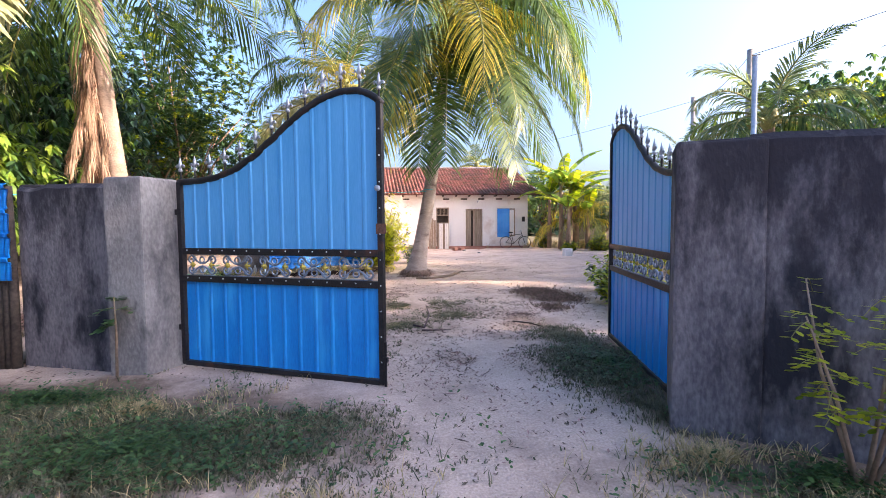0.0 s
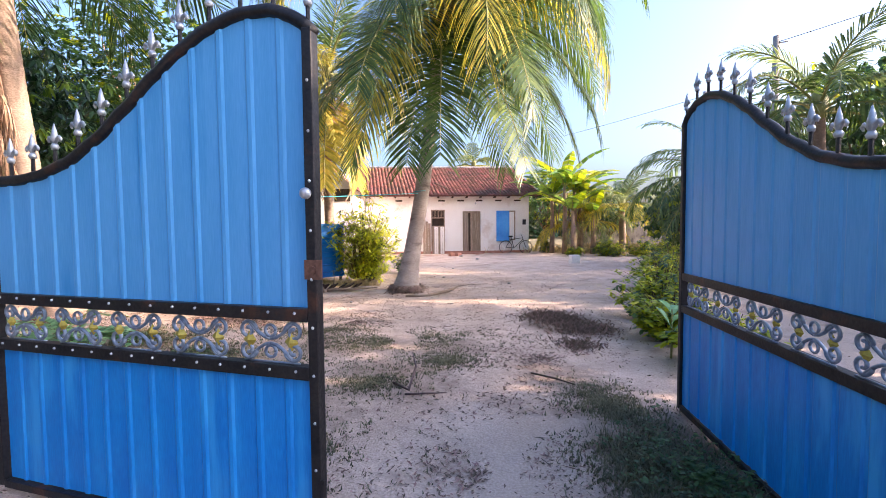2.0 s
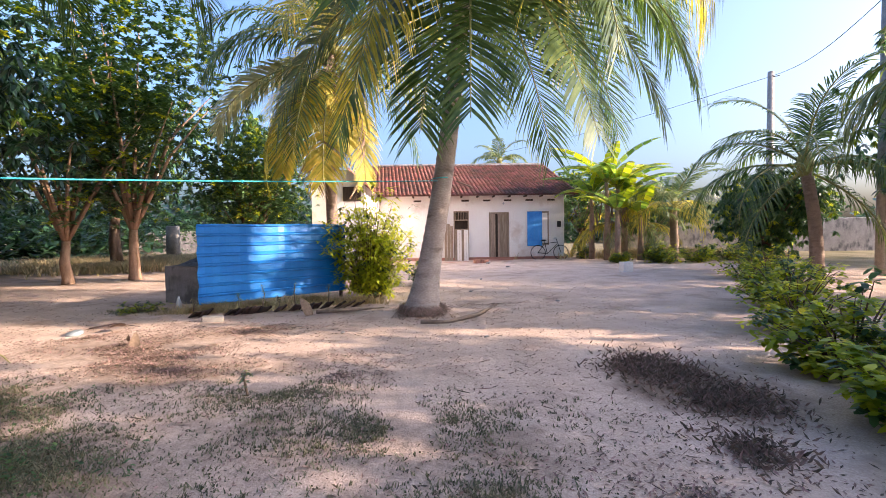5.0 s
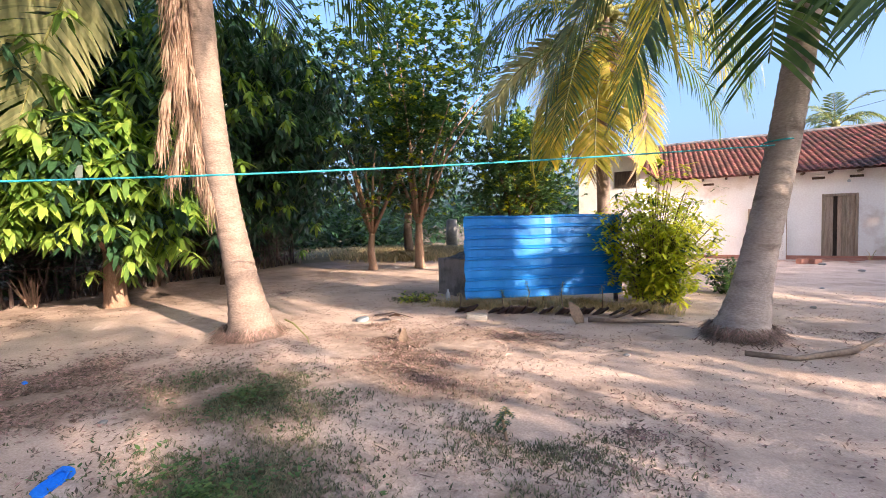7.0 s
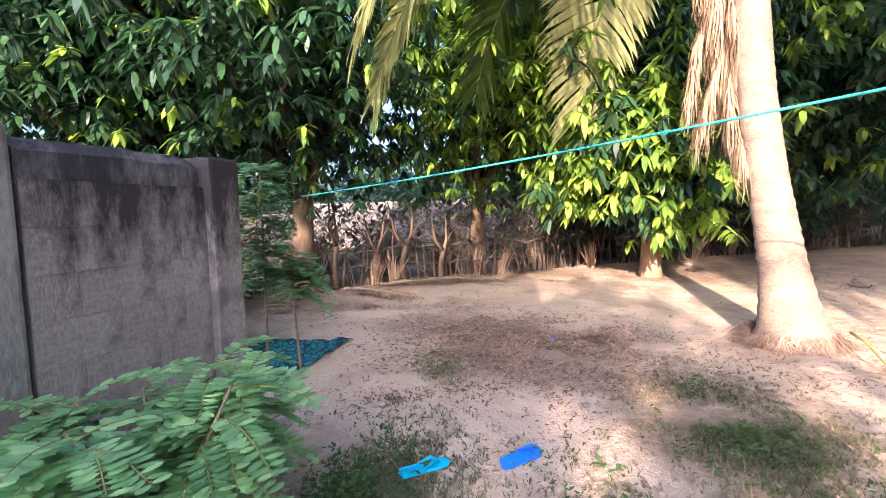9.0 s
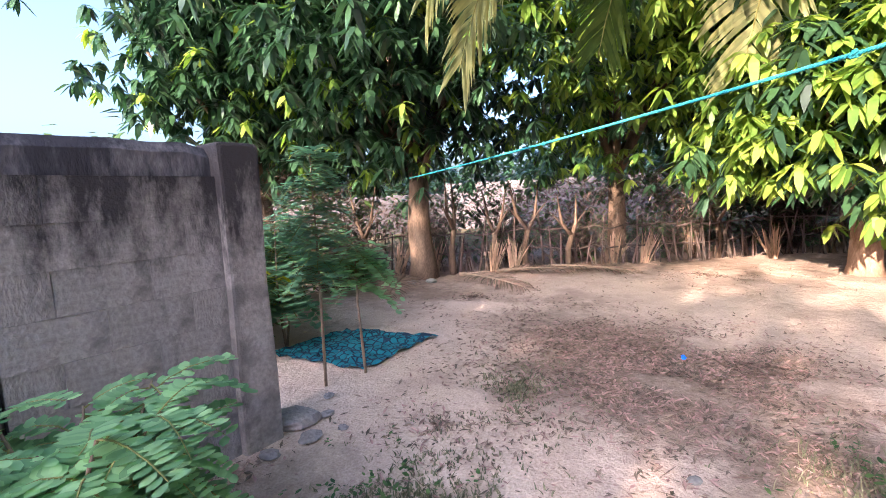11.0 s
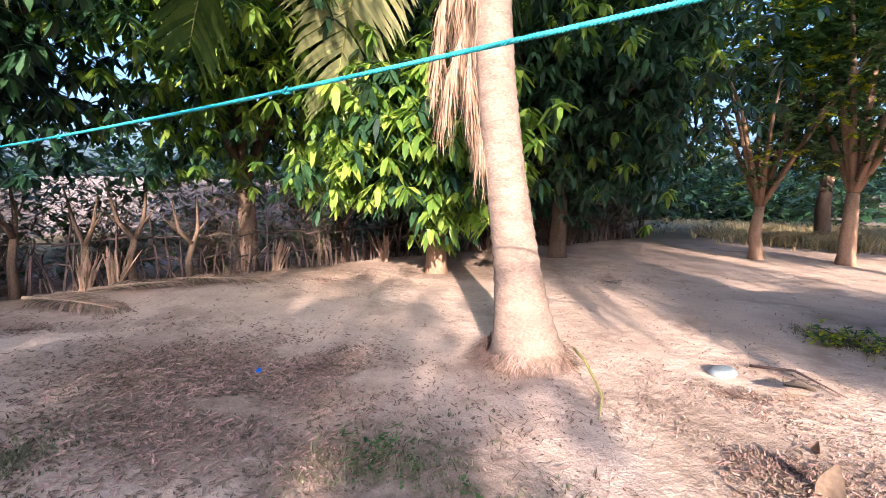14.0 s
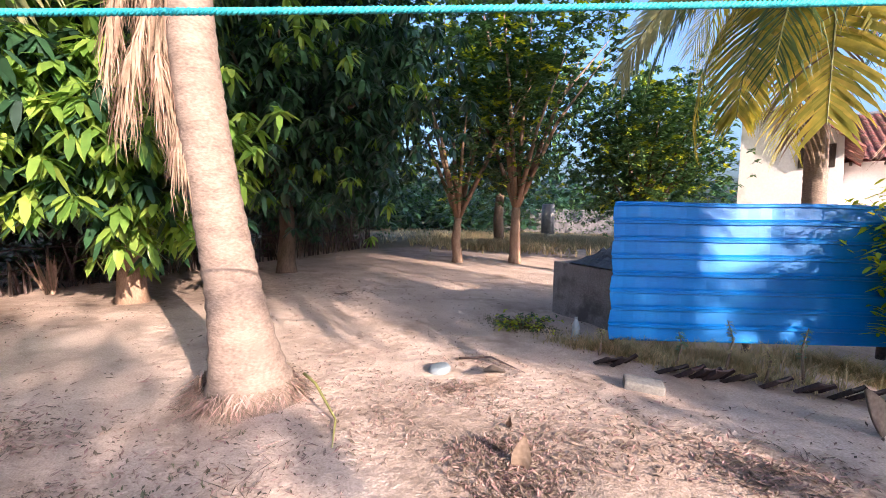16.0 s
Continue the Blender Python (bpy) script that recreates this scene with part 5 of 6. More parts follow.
for i, (x, y, r, h) in enumerate(((-10.4, 2.6, 0.8, 1.4), (-10.9, 4.2, 0.8, 1.5), (-11.4, 5.6, 0.8, 1.3), (-7.4, 2.5, 0.7, 1.2), (-8.2, 1.6, 0.8, 1.3), (-9.6, 1.4, 0.8, 1.5), (-12.3, 7.4, 0.8, 1.3), (-13.2, 9.4, 0.9, 1.4), (-14.2, 12.2, 0.9, 1.4), (-15.2, 15.4, 0.9, 1.3), (-6.4, 2.4, 0.6, 1.2))):
    shrub((x, y, 0), r, h, 300, 0.11, [(TWIG, 0.45), (SMALL_LEAF, 0.55)], "half-bare thorny shrub along the fence", 80 + i, 0.3)


for i, (x, y, r, h) in enumerate(((-4.75, 3.2, 0.6, 1.3), (-5.5, 2.5, 0.8, 1.5), (-4.5, 2.6, 0.7, 1.6), (-6.4, 2.0, 0.8, 1.4))):
    shrub((x, y, 0), r, h, 380, 0.13, [(SMALL_LEAF, 0.85), (YELLOW_LEAF, 0.15)], "dark leafy shrub behind the wall end", 140 + i, 0.42)


def pinnate(b, base, direction, length, leaflet, rng, pairs=9, ratio=0.42, droop=0.5):
    """One feather leaf with paired oval leaflets."""
    d = Vector(direction).normalized()
    pts = [Vector(base) + d * length * f - Vector((0, 0, droop * length * f * f)) for f in (0, 0.25, 0.5, 0.75, 1.0)]
    b.tube(pts, [0.0035, 0.003, 0.0025, 0.002, 0.0015], 4, slot=1)
    side = d.cross(Vector((0, 0, 1))).normalized()
    for k in range(pairs):
        f = 0.15 + 0.85 * k / (pairs - 1)
        i = min(int(f * 4), 3)
        c = pts[i].lerp(pts[i + 1], f * 4 - i)
        s = leaflet * (1 - 0.35 * abs(f - 0.5)) * rng.uniform(0.85, 1.1)
        for q in (-1, 1):
            o = (side * q + d * 0.35 + Vector((0, 0, rng.uniform(-0.35, 0.1)))).normalized()
            w = o.cross(Vector((0, 0, 1))).normalized() * s * ratio * 0.5
            b.add([c, c + o * s * 0.35 - w, c + o * s * 0.35 + w, c + o * s * 0.75 - w * 0.9, c + o * s * 0.75 + w * 0.9, c + o * s], [(0, 2, 1), (1, 2, 4, 3), (3, 4, 5)])


def sapling(base, height, spread, leaves_n, leaf_len, leaflet, label, seed, lean=(0, 0), low=0.4, material=BLUE_LEAF, pairs=9, stems=1, name="sapling"):
    rng = random.Random(seed)
    t = thing(name, label, "plant", pose(*base))
    st, lv = Build(), Build()
    for s in range(stems):
        a = 2 * math.pi * s / stems + rng.uniform(0, 1)
        tip = Vector((lean[0] + (math.cos(a) * spread * 0.6 if stems > 1 else 0), lean[1] + (math.sin(a) * spread * 0.6 if stems > 1 else 0), height * rng.uniform(0.8, 1.0)))
        mid = tip * 0.5 + Vector((rng.uniform(-0.05, 0.05), rng.uniform(-0.05, 0.05), 0.05))
        st.tube([(0, 0, -0.05), mid, tip], [0.013, 0.009, 0.004], 6)
        for k in range(leaves_n):
            f = low + (1 - low) * (k + rng.random()) / leaves_n
            p = mid.lerp(tip, f * 2 - 1) if f > 0.5 else mid * (f * 2)
            a2 = rng.uniform(0, 2 * math.pi)
            pinnate(lv, p, (math.cos(a2), math.sin(a2), rng.uniform(-0.2, 1.0)), leaf_len * rng.uniform(0.6, 1.15), leaflet, rng, pairs, ratio=0.5, droop=rng.uniform(0.3, 0.9))
    part("stem", st, STALK_DRY, t, smooth=True)
    part("foliage", lv, [material, STALK], t, "feathery blue-green leaves")
    return t


sapling((-2.70, 5.08, 0), 0.80, 0.5, 18, 0.33, 0.07, "low feathery bush at the foot of the wall", 91, stems=9, low=0.4, pairs=14, name="feathery_bush", material=FERN_LEAF)
sapling((-4.87, 4.71, 0), 1.12, 0.3, 46, 0.32, 0.10, "slender drumstick sapling beside the cloth", 93, lean=(-0.05, -0.06), low=0.62, material=FERN_LEAF)
sapling((-4.56, 4.57, 0), 2.05, 0.3, 100, 0.25, 0.08, "tall slender sapling behind the wall end", 94, lean=(0.04, 0.05), low=0.42, material=BLUE_LEAF)
sapling((-5.2, 3.6, 0), 1.4, 0.5, 34, 0.36, 0.12, "bushy sapling behind the wall end", 95, stems=3, low=0.25, material=BLUE_LEAF)
sapling((1.74, 2.05, 0), 1.0, 0.42, 9, 0.16, 0.06, "spindly weed with few leaves by the wall", 96, stems=5, low=0.35, material=YELLOW_LEAF, pairs=4, name="weed")
sapling((-2.82, 4.02, 0), 0.72, 0.1, 7, 0.14, 0.09, "thin weed climbing the gate pillar", 97, low=0.55, material=SMALL_LEAF, pairs=4, name="weed")
sapling((-1.66, 8.05, 0), 0.2, 0.05, 10, 0.06, 0.03, "small dark weed standing in the sand", 98, low=0.2, material=MANGO, pairs=4, name="weed")
for i, (x, y, h) in enumerate(((-3.45, 12.05, 0.36), (-3.1, 12.2, 0.55), (-2.55, 12.35, 0.5), (-4.1, 11.85, 0.3), (-2.0, 12.45, 0.42), (-2.8, 12.15, 0.3))):
    sapling((x, y, 0), h, 0.06, 14, 0.05, 0.028, "thin dry weed before the blue sheet", 100 + i, low=0.3, material=GRASS_DRY if i % 2 else BLUE_LEAF, pairs=4, name="weed")


shrub((-5.15, 12.2, 0), 0.42, 0.2, 150, 0.05, [(YELLOW_LEAF, 0.6), (SMALL_LEAF, 0.4)], "low yellow-green weeds at the foot of the tank", 106, 0.5, name="weed")


def seedling(base, height, seed):
    rng = random.Random(seed)
    t = thing("seedling", "pale green broad-leaved seedling among low shrubs", "plant", pose(*base))
    b = Build()
    b.tube([(0, 0, -0.05), (0.01, 0.01, height * 0.5), (0.0, 0.0, height * 0.85)], [0.012, 0.01, 0.006], 6)
    part("stem", b, STALK, t, smooth=True)
    for k in range(6):
        a, e = k * 2.4, rng.uniform(0.5, 1.1)
        d = Vector((math.cos(a) * math.cos(e), math.sin(a) * math.cos(e), math.sin(e)))
        w = Vector((-math.sin(a), math.cos(a), 0)) * 0.06
        n = d.cross(w).normalized()
        p, L = Vector((0, 0, height * (0.45 + 0.08 * k))), height * rng.uniform(0.4, 0.5)
        b = Build()
        for i in range(6):
            f0, f1 = i / 6, (i + 1) / 6
            c0, c1 = (p + d * L * (0.2 + f) - Vector((0, 0, 0.35 * L * f * f)) for f in (f0, f1))
            w0, w1 = (w * math.sin(math.pi * min(1, f * 0.92 + 0.06)) for f in (f0, f1))
            for q in (-1, 1):
                b.add([c0, c1, c1 + w1 * q + n * 0.15 * w1.length, c0 + w0 * q + n * 0.15 * w0.length], [(0, 1, 2, 3)])
        b.tube([p, p + d * L * 0.2], 0.004, 4)
        part("leaf", b, FERN_LEAF, t)


seedling((2.52, 6.25, 0), 0.62, 107)
seedling((2.78, 6.15, 0), 0.42, 108)


# ---- bananas ----
def banana(base, height, n, seed):
    rng = random.Random(seed)
    t = thing("banana_plant", "banana plant with broad torn leaves and dead skirts", "plant", pose(*base), "banana clump")
    b = Build()
    b.tube([(0, 0, -0.1), (0.02, 0, height * 0.3), (0, 0.03, height * 0.62)], [0.13, 0.11, 0.07], 10)
    part("stem", b, STALK_DRY, t, smooth=True)
    for i in range(n):
        a, e = i * 2.4 + rng.uniform(-0.3, 0.3), rng.uniform(0.5, 1.25)
        L = height * rng.uniform(0.45, 0.6)
        p, d = Vector((0, 0, height * 0.6)), None
        pts = []
        for k in range(9):
            pts.append(p.copy())
            p = p + Vector((math.cos(a) * math.cos(e), math.sin(a) * math.cos(e), math.sin(e))) * L / 8
            e -= 0.16
        side = Vector((-math.sin(a), math.cos(a), 0))
        b = Build()
        b.tube(pts, [0.022 * (1 - k / 9) + 0.003 for k in range(9)], 5, slot=1)
        for k in range(1, 8):
            for q in (-1, 1):
                w0, w1 = (0.33 * math.sin(math.pi * min(1, (k + o) / 8.3)) * rng.uniform(0.8, 1.05) for o in (0, 0.9))
                c0, c1 = pts[k], pts[k].lerp(pts[min(k + 1, 8)], 0.92)
                b.add([c0, c1, c1 + side * q * w1 - Vector((0, 0, w1 * 0.35)), c0 + side * q * w0 - Vector((0, 0, w0 * 0.35))], [(0, 1, 2, 3)])
        part("leaf", b, [YELLOW_LEAF if i % 2 == 0 else MANGO_NEW_LIT, STALK], t)
    for i in range(3):
        a = i * 2.1
        b = Build()
        r = 0.15
        b.add([(r * math.cos(a), r * math.sin(a), height * 0.55), (r * math.cos(a + 0.4), r * math.sin(a + 0.4), height * 0.54), (2.1 * r * math.cos(a + 0.6), 2.1 * r * math.sin(a + 0.6), height * 0.36), (2.3 * r * math.cos(a + 0.2), 2.3 * r * math.sin(a + 0.2), height * 0.3)], [(0, 1, 2, 3)])
        part("dead_leaf", b, LITTER, t, "brown hanging leaf")


for i, (x, y, h) in enumerate(((7.3, 23.3, 5.4), (6.9, 24.0, 4.6), (7.9, 23.6, 5.0), (7.5, 22.7, 3.4), (8.4, 24.2, 4.6), (8.6, 23.0, 3.2))):
    banana((x, y, 0), h, 10, 110 + i)


# ---- fence of sticks and dead fronds ----
def fence():
    rng = random.Random(120)
    line = [(-8.4, 1.6), (-9.6, 3.9), (-10.3, 5.6), (-11.0, 7.2), (-12.2, 8.8), (-13.2, 12.5), (-14.4, 15.6), (-15.6, 18.6)]
    f = thing("stick_fence", "ragged fence of dry sticks and dead palm fronds", "fence")
    fans = []
    for (ax, ay), (cx, cy) in zip(line, line[1:]):
        L = math.hypot(cx - ax, cy - ay)
        n = int(L / 0.085)
        for i in range(n):
            u = (i + rng.uniform(-0.4, 0.4)) / n
            x, y = ax + (cx - ax) * u, ay + (cy - ay) * u
            h = rng.uniform(0.35, 0.95)
            if rng.random() < 0.08:
                h *= 1.5
            b = Build()
            lean = Vector((rng.gauss(0, 0.09), rng.gauss(0, 0.12), 0))
            r = rng.uniform(0.010, 0.03)
            p = Vector((x + rng.gauss(0, 0.05), y, ground_z(x, y) - 0.06))
            b.tube([p, p + lean * 0.4 + Vector((rng.gauss(0, 0.015), 0, h * 0.5)), p + lean + Vector((0, 0, h))], [r, r * 0.9, r * 0.55], 5)
            part("stick", b, STICK, f)
        for z in (0.35, 0.68):
            b = Build()
            k = 6
            b.tube([(ax + (cx - ax) * j / k, ay + (cy - ay) * j / k, z + rng.uniform(-0.05, 0.05)) for j in range(k + 1)], 0.014, 5)
            part("rail", b, STICK, f)
        for i in range(int(L / 0.55)):
            fans.append((ax + (cx - ax) * rng.random(), ay + (cy - ay) * rng.random()))
    made = []
    for s in range(4):
        b = Build()
        for k in range(34):
            a = rng.gauss(0, 0.17)
            L = rng.uniform(0.35, 0.75)
            y0 = rng.uniform(-0.1, 0.1)
            d = Vector((math.sin(a), rng.gauss(0, 0.16), math.cos(a))).normalized()
            p0 = Vector((rng.uniform(-0.07, 0.07), y0, 0))
            mid, tip = p0 + d * L * 0.6, p0 + d * L + Vector((0, 0, -0.03))
            w = Vector((0.012, 0.004, 0))
            b.add([p0 - w * 0.4, p0 + w * 0.4, mid - w, mid + w, tip], [(0, 1, 3, 2), (2, 3, 4)])
        made.append(b.mesh("frond_fan", FROND_DRY))
    for x, y in fans:
        if rng.random() < 0.75:
            o = part("frond_fan", rng.choice(made), None, f, "upright fan of dry palm leaflets")
            tagged(o, kind="stuff")
            o.matrix_basis = pose(x + rng.uniform(-0.1, 0.15), y, ground_z(x, y) - 0.02, rng.uniform(-8, 8), rng.uniform(-14, 14), rng.uniform(40, 130))
    # fronds fallen along the fence
    fall = [frond_mesh("fallen_frond", 1.5, 0.2, 0.42, [HEAP, STALK_DRY], 130 + i, pairs=34, lift=0.05, hang=0.25) for i in range(2)]
    for x, y, a in ((-8.9, 3.9, 60), (-9.3, 4.4, 110), (-8.6, 3.0, 20), (-9.9, 5.2, 80)):
        tagged(new("fallen_frond", fall[int(a) % 2]), "dry grey palm frond lying by the fence", "palm frond").matrix_basis = pose(x, y, 0.06, 0, 0, a)


fence()


def forked_stump(x, y, h, seed):
    rng = random.Random(seed)
    b = Build()
    b.tube([(0, 0, -0.1), (0.02, 0.03, h * 0.35), (-0.05, 0.0, h * 0.6)], [0.07, 0.05, 0.045], 7)
    for s in (-1, 1):
        b.tube([(-0.05, 0, h * 0.58), (s * 0.12, 0.1 * s, h * 0.8), (s * 0.16 + 0.03, 0.2 * s, h * 1.3)], [0.04, 0.03, 0.008], 6)
        b.tube([(s * 0.1, 0.08 * s, h * 0.75), (s * 0.3, 0.22 * s, h * 1.0)], [0.02, 0.006], 5)
    solid("bare_tree", b, BARK, "bare forked young tree in the fence", "tree", pose(x, y, 0, 0, 0, seed * 40), "bare trees", smooth=True)


for i, (x, y, h) in enumerate(((-9.6, 4.3, 1.1), (-9.8, 4.8, 1.2), (-10.0, 5.5, 1.0), (-9.3, 3.6, 1.3), (-11.6, 7.9, 1.1), (-8.4, 2.4, 1.2))):
    forked_stump(x, y, h, 140 + i)

# lane and wall beyond the fence
wall_run("wall_far_left", (-19.5, -1.0), (-21.5, 9.0), 0.2, 1.9, LILAC, "pale lilac wall across the lane", seed=150)
wall_run("wall_far_corner", (-12.0, -6.0), (-19.5, -1.0), 0.2, 1.5, LILAC, "pale weathered wall across the lane", seed=151)
wall_run("wall_far_right", (9.5, 29.4), (26.0, 27.0), 0.15, 1.75, CEMENT_LIGHT, "grey block wall at the end of the yard", seed=152)
wall_run("wall_back", (-22, 36), (-6, 38), 0.15, 1.6, CEMENT_LIGHT, "pale wall beyond the dry field", seed=153)


# ---- clothes line ----
def clothes_line():
    a, c = Vector((-7.65, 3.72, 1.62)), Vector((-0.02, 11.42, 2.11))
    def along(u):
        return a.lerp(c, u) - Vector((0, 0, 0.108 * math.sin(math.pi * u)))
    t = thing("clothes_line", "turquoise twisted nylon clothes line tied between trees", "rope")
    d = (c - a).normalized()
    side = d.cross(Vector((0, 0, 1))).normalized()
    up = side.cross(d)
    n = 1900
    for s in range(3):
        b = Build()
        b.tube([along(i / n) + 0.0042 * (math.cos(i * 1.05 + s * 2.094) * side + math.sin(i * 1.05 + s * 2.094) * up) for i in range(n + 1)], 0.0045, 5)
        part("strand", b, ROPE, t, smooth=True)
    for k in (0.0, 0.16, 0.3, 0.47, 0.72):
        b = Build()
        p = along(k)
        b.tube([p + d * 0.012 * math.sin(q * 2) + 0.011 * (math.cos(q) * side + math.sin(q) * up) for q in (2 * math.pi * w / 10 for w in range(16))], 0.0055, 5)
        part("knot", b, ROPE, t, smooth=True)
    b = Build()
    b.tube([a, (-8.2, 3.45, 1.66), (-8.75, 3.25, 1.72)], 0.006, 5)
    part("tail", b, ROPE, t)
    b = Build()
    b.tube([c + Vector((0.05, 0.12, 0)) + Vector((0.15 * math.cos(q), 0.15 * math.sin(q), 0.01 * q)) for q in (2 * math.pi * k / 14 for k in range(15))], 0.009, 5)
    part("loop", b, ROPE, t, smooth=True)


clothes_line()


# ---- things in the yard ----
def tank():
    t = thing("block_tank", "dark cement block tank behind the screen", "water tank", pose(-5.35, 13.25, 0, 0, 0, -24))
    b = Build()
    for x0, y0, x1, y1 in ((0, 0, 1.35, 0.12), (0, 1.0, 1.35, 1.12), (0, 0.12, 0.12, 1.0), (1.23, 0.12, 1.35, 1.0)):
        b.box(x0, y0, -0.1, x1, y1, 0.72)
    part("basin", b, BLOCK, t, bevel=0.015)
    rng = random.Random(160)
    b = Build()
    n = 16
    v = [(0.3 + 1.0 * i / n, -0.04 + 0.9 * j / n, 0.74 + max(0, 0.22 * math.sin(math.pi * i / n) * math.sin(math.pi * j / n)) * (0.6 + 0.8 * rng.random())) for j in range(n + 1) for i in range(n + 1)]
    b.add(v, [(j * (n + 1) + i, j * (n + 1) + i + 1, (j + 1) * (n + 1) + i + 1, (j + 1) * (n + 1) + i) for j in range(n) for i in range(n)])
    solid("tarpaulin", b, TARP, "crumpled dark tarpaulin lying on the tank", "tarpaulin", pose(-5.35, 13.25, 0, 0, 0, -24))


tank()
b = Build()
b.tube([(0, 0, -0.2), (0, 0, 1.75), (0, 0, 1.8)], [0.33, 0.32, 0.25], 12)
solid("concrete_post", b, STONE, "stout grey concrete post in the far field", "post", pose(-13.2, 27.5, 0), smooth=True)


def edging():
    """Roof tiles stuck upright in the soil."""
    rng = random.Random(170)
    b = Build()
    prof = [(-0.09, 0), (-0.08, 0.022), (-0.03, 0.008), (0.03, 0.008), (0.08, 0.022), (0.09, 0)]
    v = [(x, y, z) for z in (-0.06, 0.17) for x, y in prof] + [(x, y - 0.014, z) for z in (-0.06, 0.17) for x, y in prof]
    f = []
    for k in range(5):
        f += [(k, k + 1, k + 7, k + 6), (k + 13, k + 12, k + 18, k + 19), (k + 6, k + 7, k + 19, k + 18)]
    f += [(0, 6, 18, 12), (11, 5, 17, 23)]
    b.add(v, f)
    me = b.mesh("edging_tile", DARK_TILE)
    spots = [(-3.98, 11.78), (-3.84, 11.82), (-3.45, 11.92), (-3.34, 11.95), (-3.22, 11.99), (-3.12, 12.02), (-3.0, 12.07), (-2.75, 12.17), (-2.5, 12.25), (-2.34, 12.3), (-2.2, 12.36), (-2.05, 12.42), (-1.85, 12.52), (-1.7, 12.6), (-1.5, 12.66)]
    for x, y in spots:
        o = tagged(new("edging_tile", me), "blackened clay roof tile leaning in the soil", "roof tile", "tiles edging the bed")
        o.matrix_basis = pose(x + rng.uniform(-0.02, 0.02), y - 0.11, ground_z(x, y) + 0.01, rng.uniform(48, 62), rng.uniform(-8, 8), 62 + rng.uniform(-10, 10))


edging()


def bottle():
    t = thing("plastic_bottle", "empty dusty plastic bottle in dry grass", "bottle", pose(-4.47, 12.12, 0.0))
    b = Build()
    b.tube([(0, 0, 0), (0, 0, 0.02), (0, 0, 0.10), (0, 0, 0.12), (0, 0, 0.17), (0, 0, 0.22), (0, 0, 0.25)], [0.035, 0.042, 0.042, 0.039, 0.042, 0.025, 0.014], 12)
    part("body", b, PLASTIC, t, smooth=True)
    b = Build()
    b.tube([(0, 0, 0.25), (0, 0, 0.27)], 0.017, 10)
    part("cap", b, SILVER, t)


bottle()


def slipper(m, material, label):
    t = thing("slipper", label, "slipper", m, "pair of slippers")
    b = Build()
    out = [(-0.135, 0.0), (-0.125, 0.034), (-0.06, 0.037), (0.0, 0.034), (0.06, 0.046), (0.11, 0.043), (0.138, 0.018), (0.142, -0.012), (0.12, -0.036), (0.06, -0.044), (0.0, -0.033), (-0.06, -0.035), (-0.125, -0.03)]
    n = len(out)
    b.add([(x, y, 0.0) for x, y in out] + [(x, y, 0.018 + (0.006 if x < 0 else 0)) for x, y in out], [tuple(range(n))[::-1], tuple(range(n, 2 * n))] + [(i, (i + 1) % n, n + (i + 1) % n, n + i) for i in range(n)])
    part("sole", b, material, t, bevel=0.004)
    b = Build()
    for s in (-1, 1):
        b.tube([(0.085, 0.0, 0.02), (0.05, s * 0.022, 0.045), (-0.01, s * 0.036, 0.022)], [0.006, 0.009, 0.006], 6)
    part("strap", b, material, t, smooth=True)


slipper(pose(-3.435, 5.915, 0.012, 0, 0, 120), CYAN, "cyan rubber slipper lying on thin grass")
slipper(pose(-3.55, 6.41, 0.012, 38, 0, 128), COBALT, "cobalt blue rubber slipper tipped on its side")


def cloth():
    rng = random.Random(180)
    n = 34
    P = [Vector((-4.93, 3.62, 0)), Vector((-4.88, 4.68, 0)), Vector((-5.84, 4.87, 0)), Vector((-5.80, 3.86, 0))]
    v = []
    for j in range(n + 1):
        for i in range(n + 1):
            p = P[0].lerp(P[1], i / n).lerp(P[3].lerp(P[2], i / n), j / n)
            w = 0.035 * noise.noise(Vector((i * 0.21, j * 0.21, 5))) + 0.02 * noise.noise(Vector((i * 0.5, j * 0.5, 9)))
            p += Vector((noise.noise(Vector((i * 0.2, j * 0.2, 1))), noise.noise(Vector((i * 0.2, j * 0.2, 2))), 0)) * 0.05
            v.append((p.x + 5.2, p.y - 4.4, ground_z(p.x, p.y) + 0.022 + max(-0.01, w)))
    b = Build()
    b.add(v, [(j * (n + 1) + i, j * (n + 1) + i + 1, (j + 1) * (n + 1) + i + 1, (j + 1) * (n + 1) + i) for j in range(n) for i in range(n)])
    solid("cloth", b, CLOTH, "teal printed cloth spread crumpled on the sand", "cloth", pose(-5.2, 4.4, 0), smooth=True)


cloth()


def lying(name, pts, radii, material, label, category, sides=7):
    b = Build()
    b.tube([(x, y, ground_z(x, y) + z) for x, y, z in pts], radii, sides)
    return solid(name, b, material, label, category, smooth=True)


lying("palm_stalk", [(-0.30, 10.75, 0.02), (0.1, 10.75, 0.02), (0.6, 11.2, 0.05), (0.92, 11.7, 0.12)], [0.03, 0.028, 0.035, 0.012], STALK_DRY, "curved dry palm stalk lying beside the palm", "palm stalk")
lying("palm_stalk", [(-2.0, 11.6, 0.05), (-1.5, 11.75, 0.05), (-0.95, 12.0, 0.04)], [0.035, 0.03, 0.012], STALK_DRY, "long grey palm stalk lying on sand", "palm stalk")
lying("dead_branch", [(-0.35, 5.75, 0.02), (-0.22, 5.5, 0.05), (-0.15, 5.85, 0.14), (-0.18, 6.1, 0.2)], [0.012, 0.014, 0.01, 0.005], STICK, "thin dead branch lying on the walk", "branch")
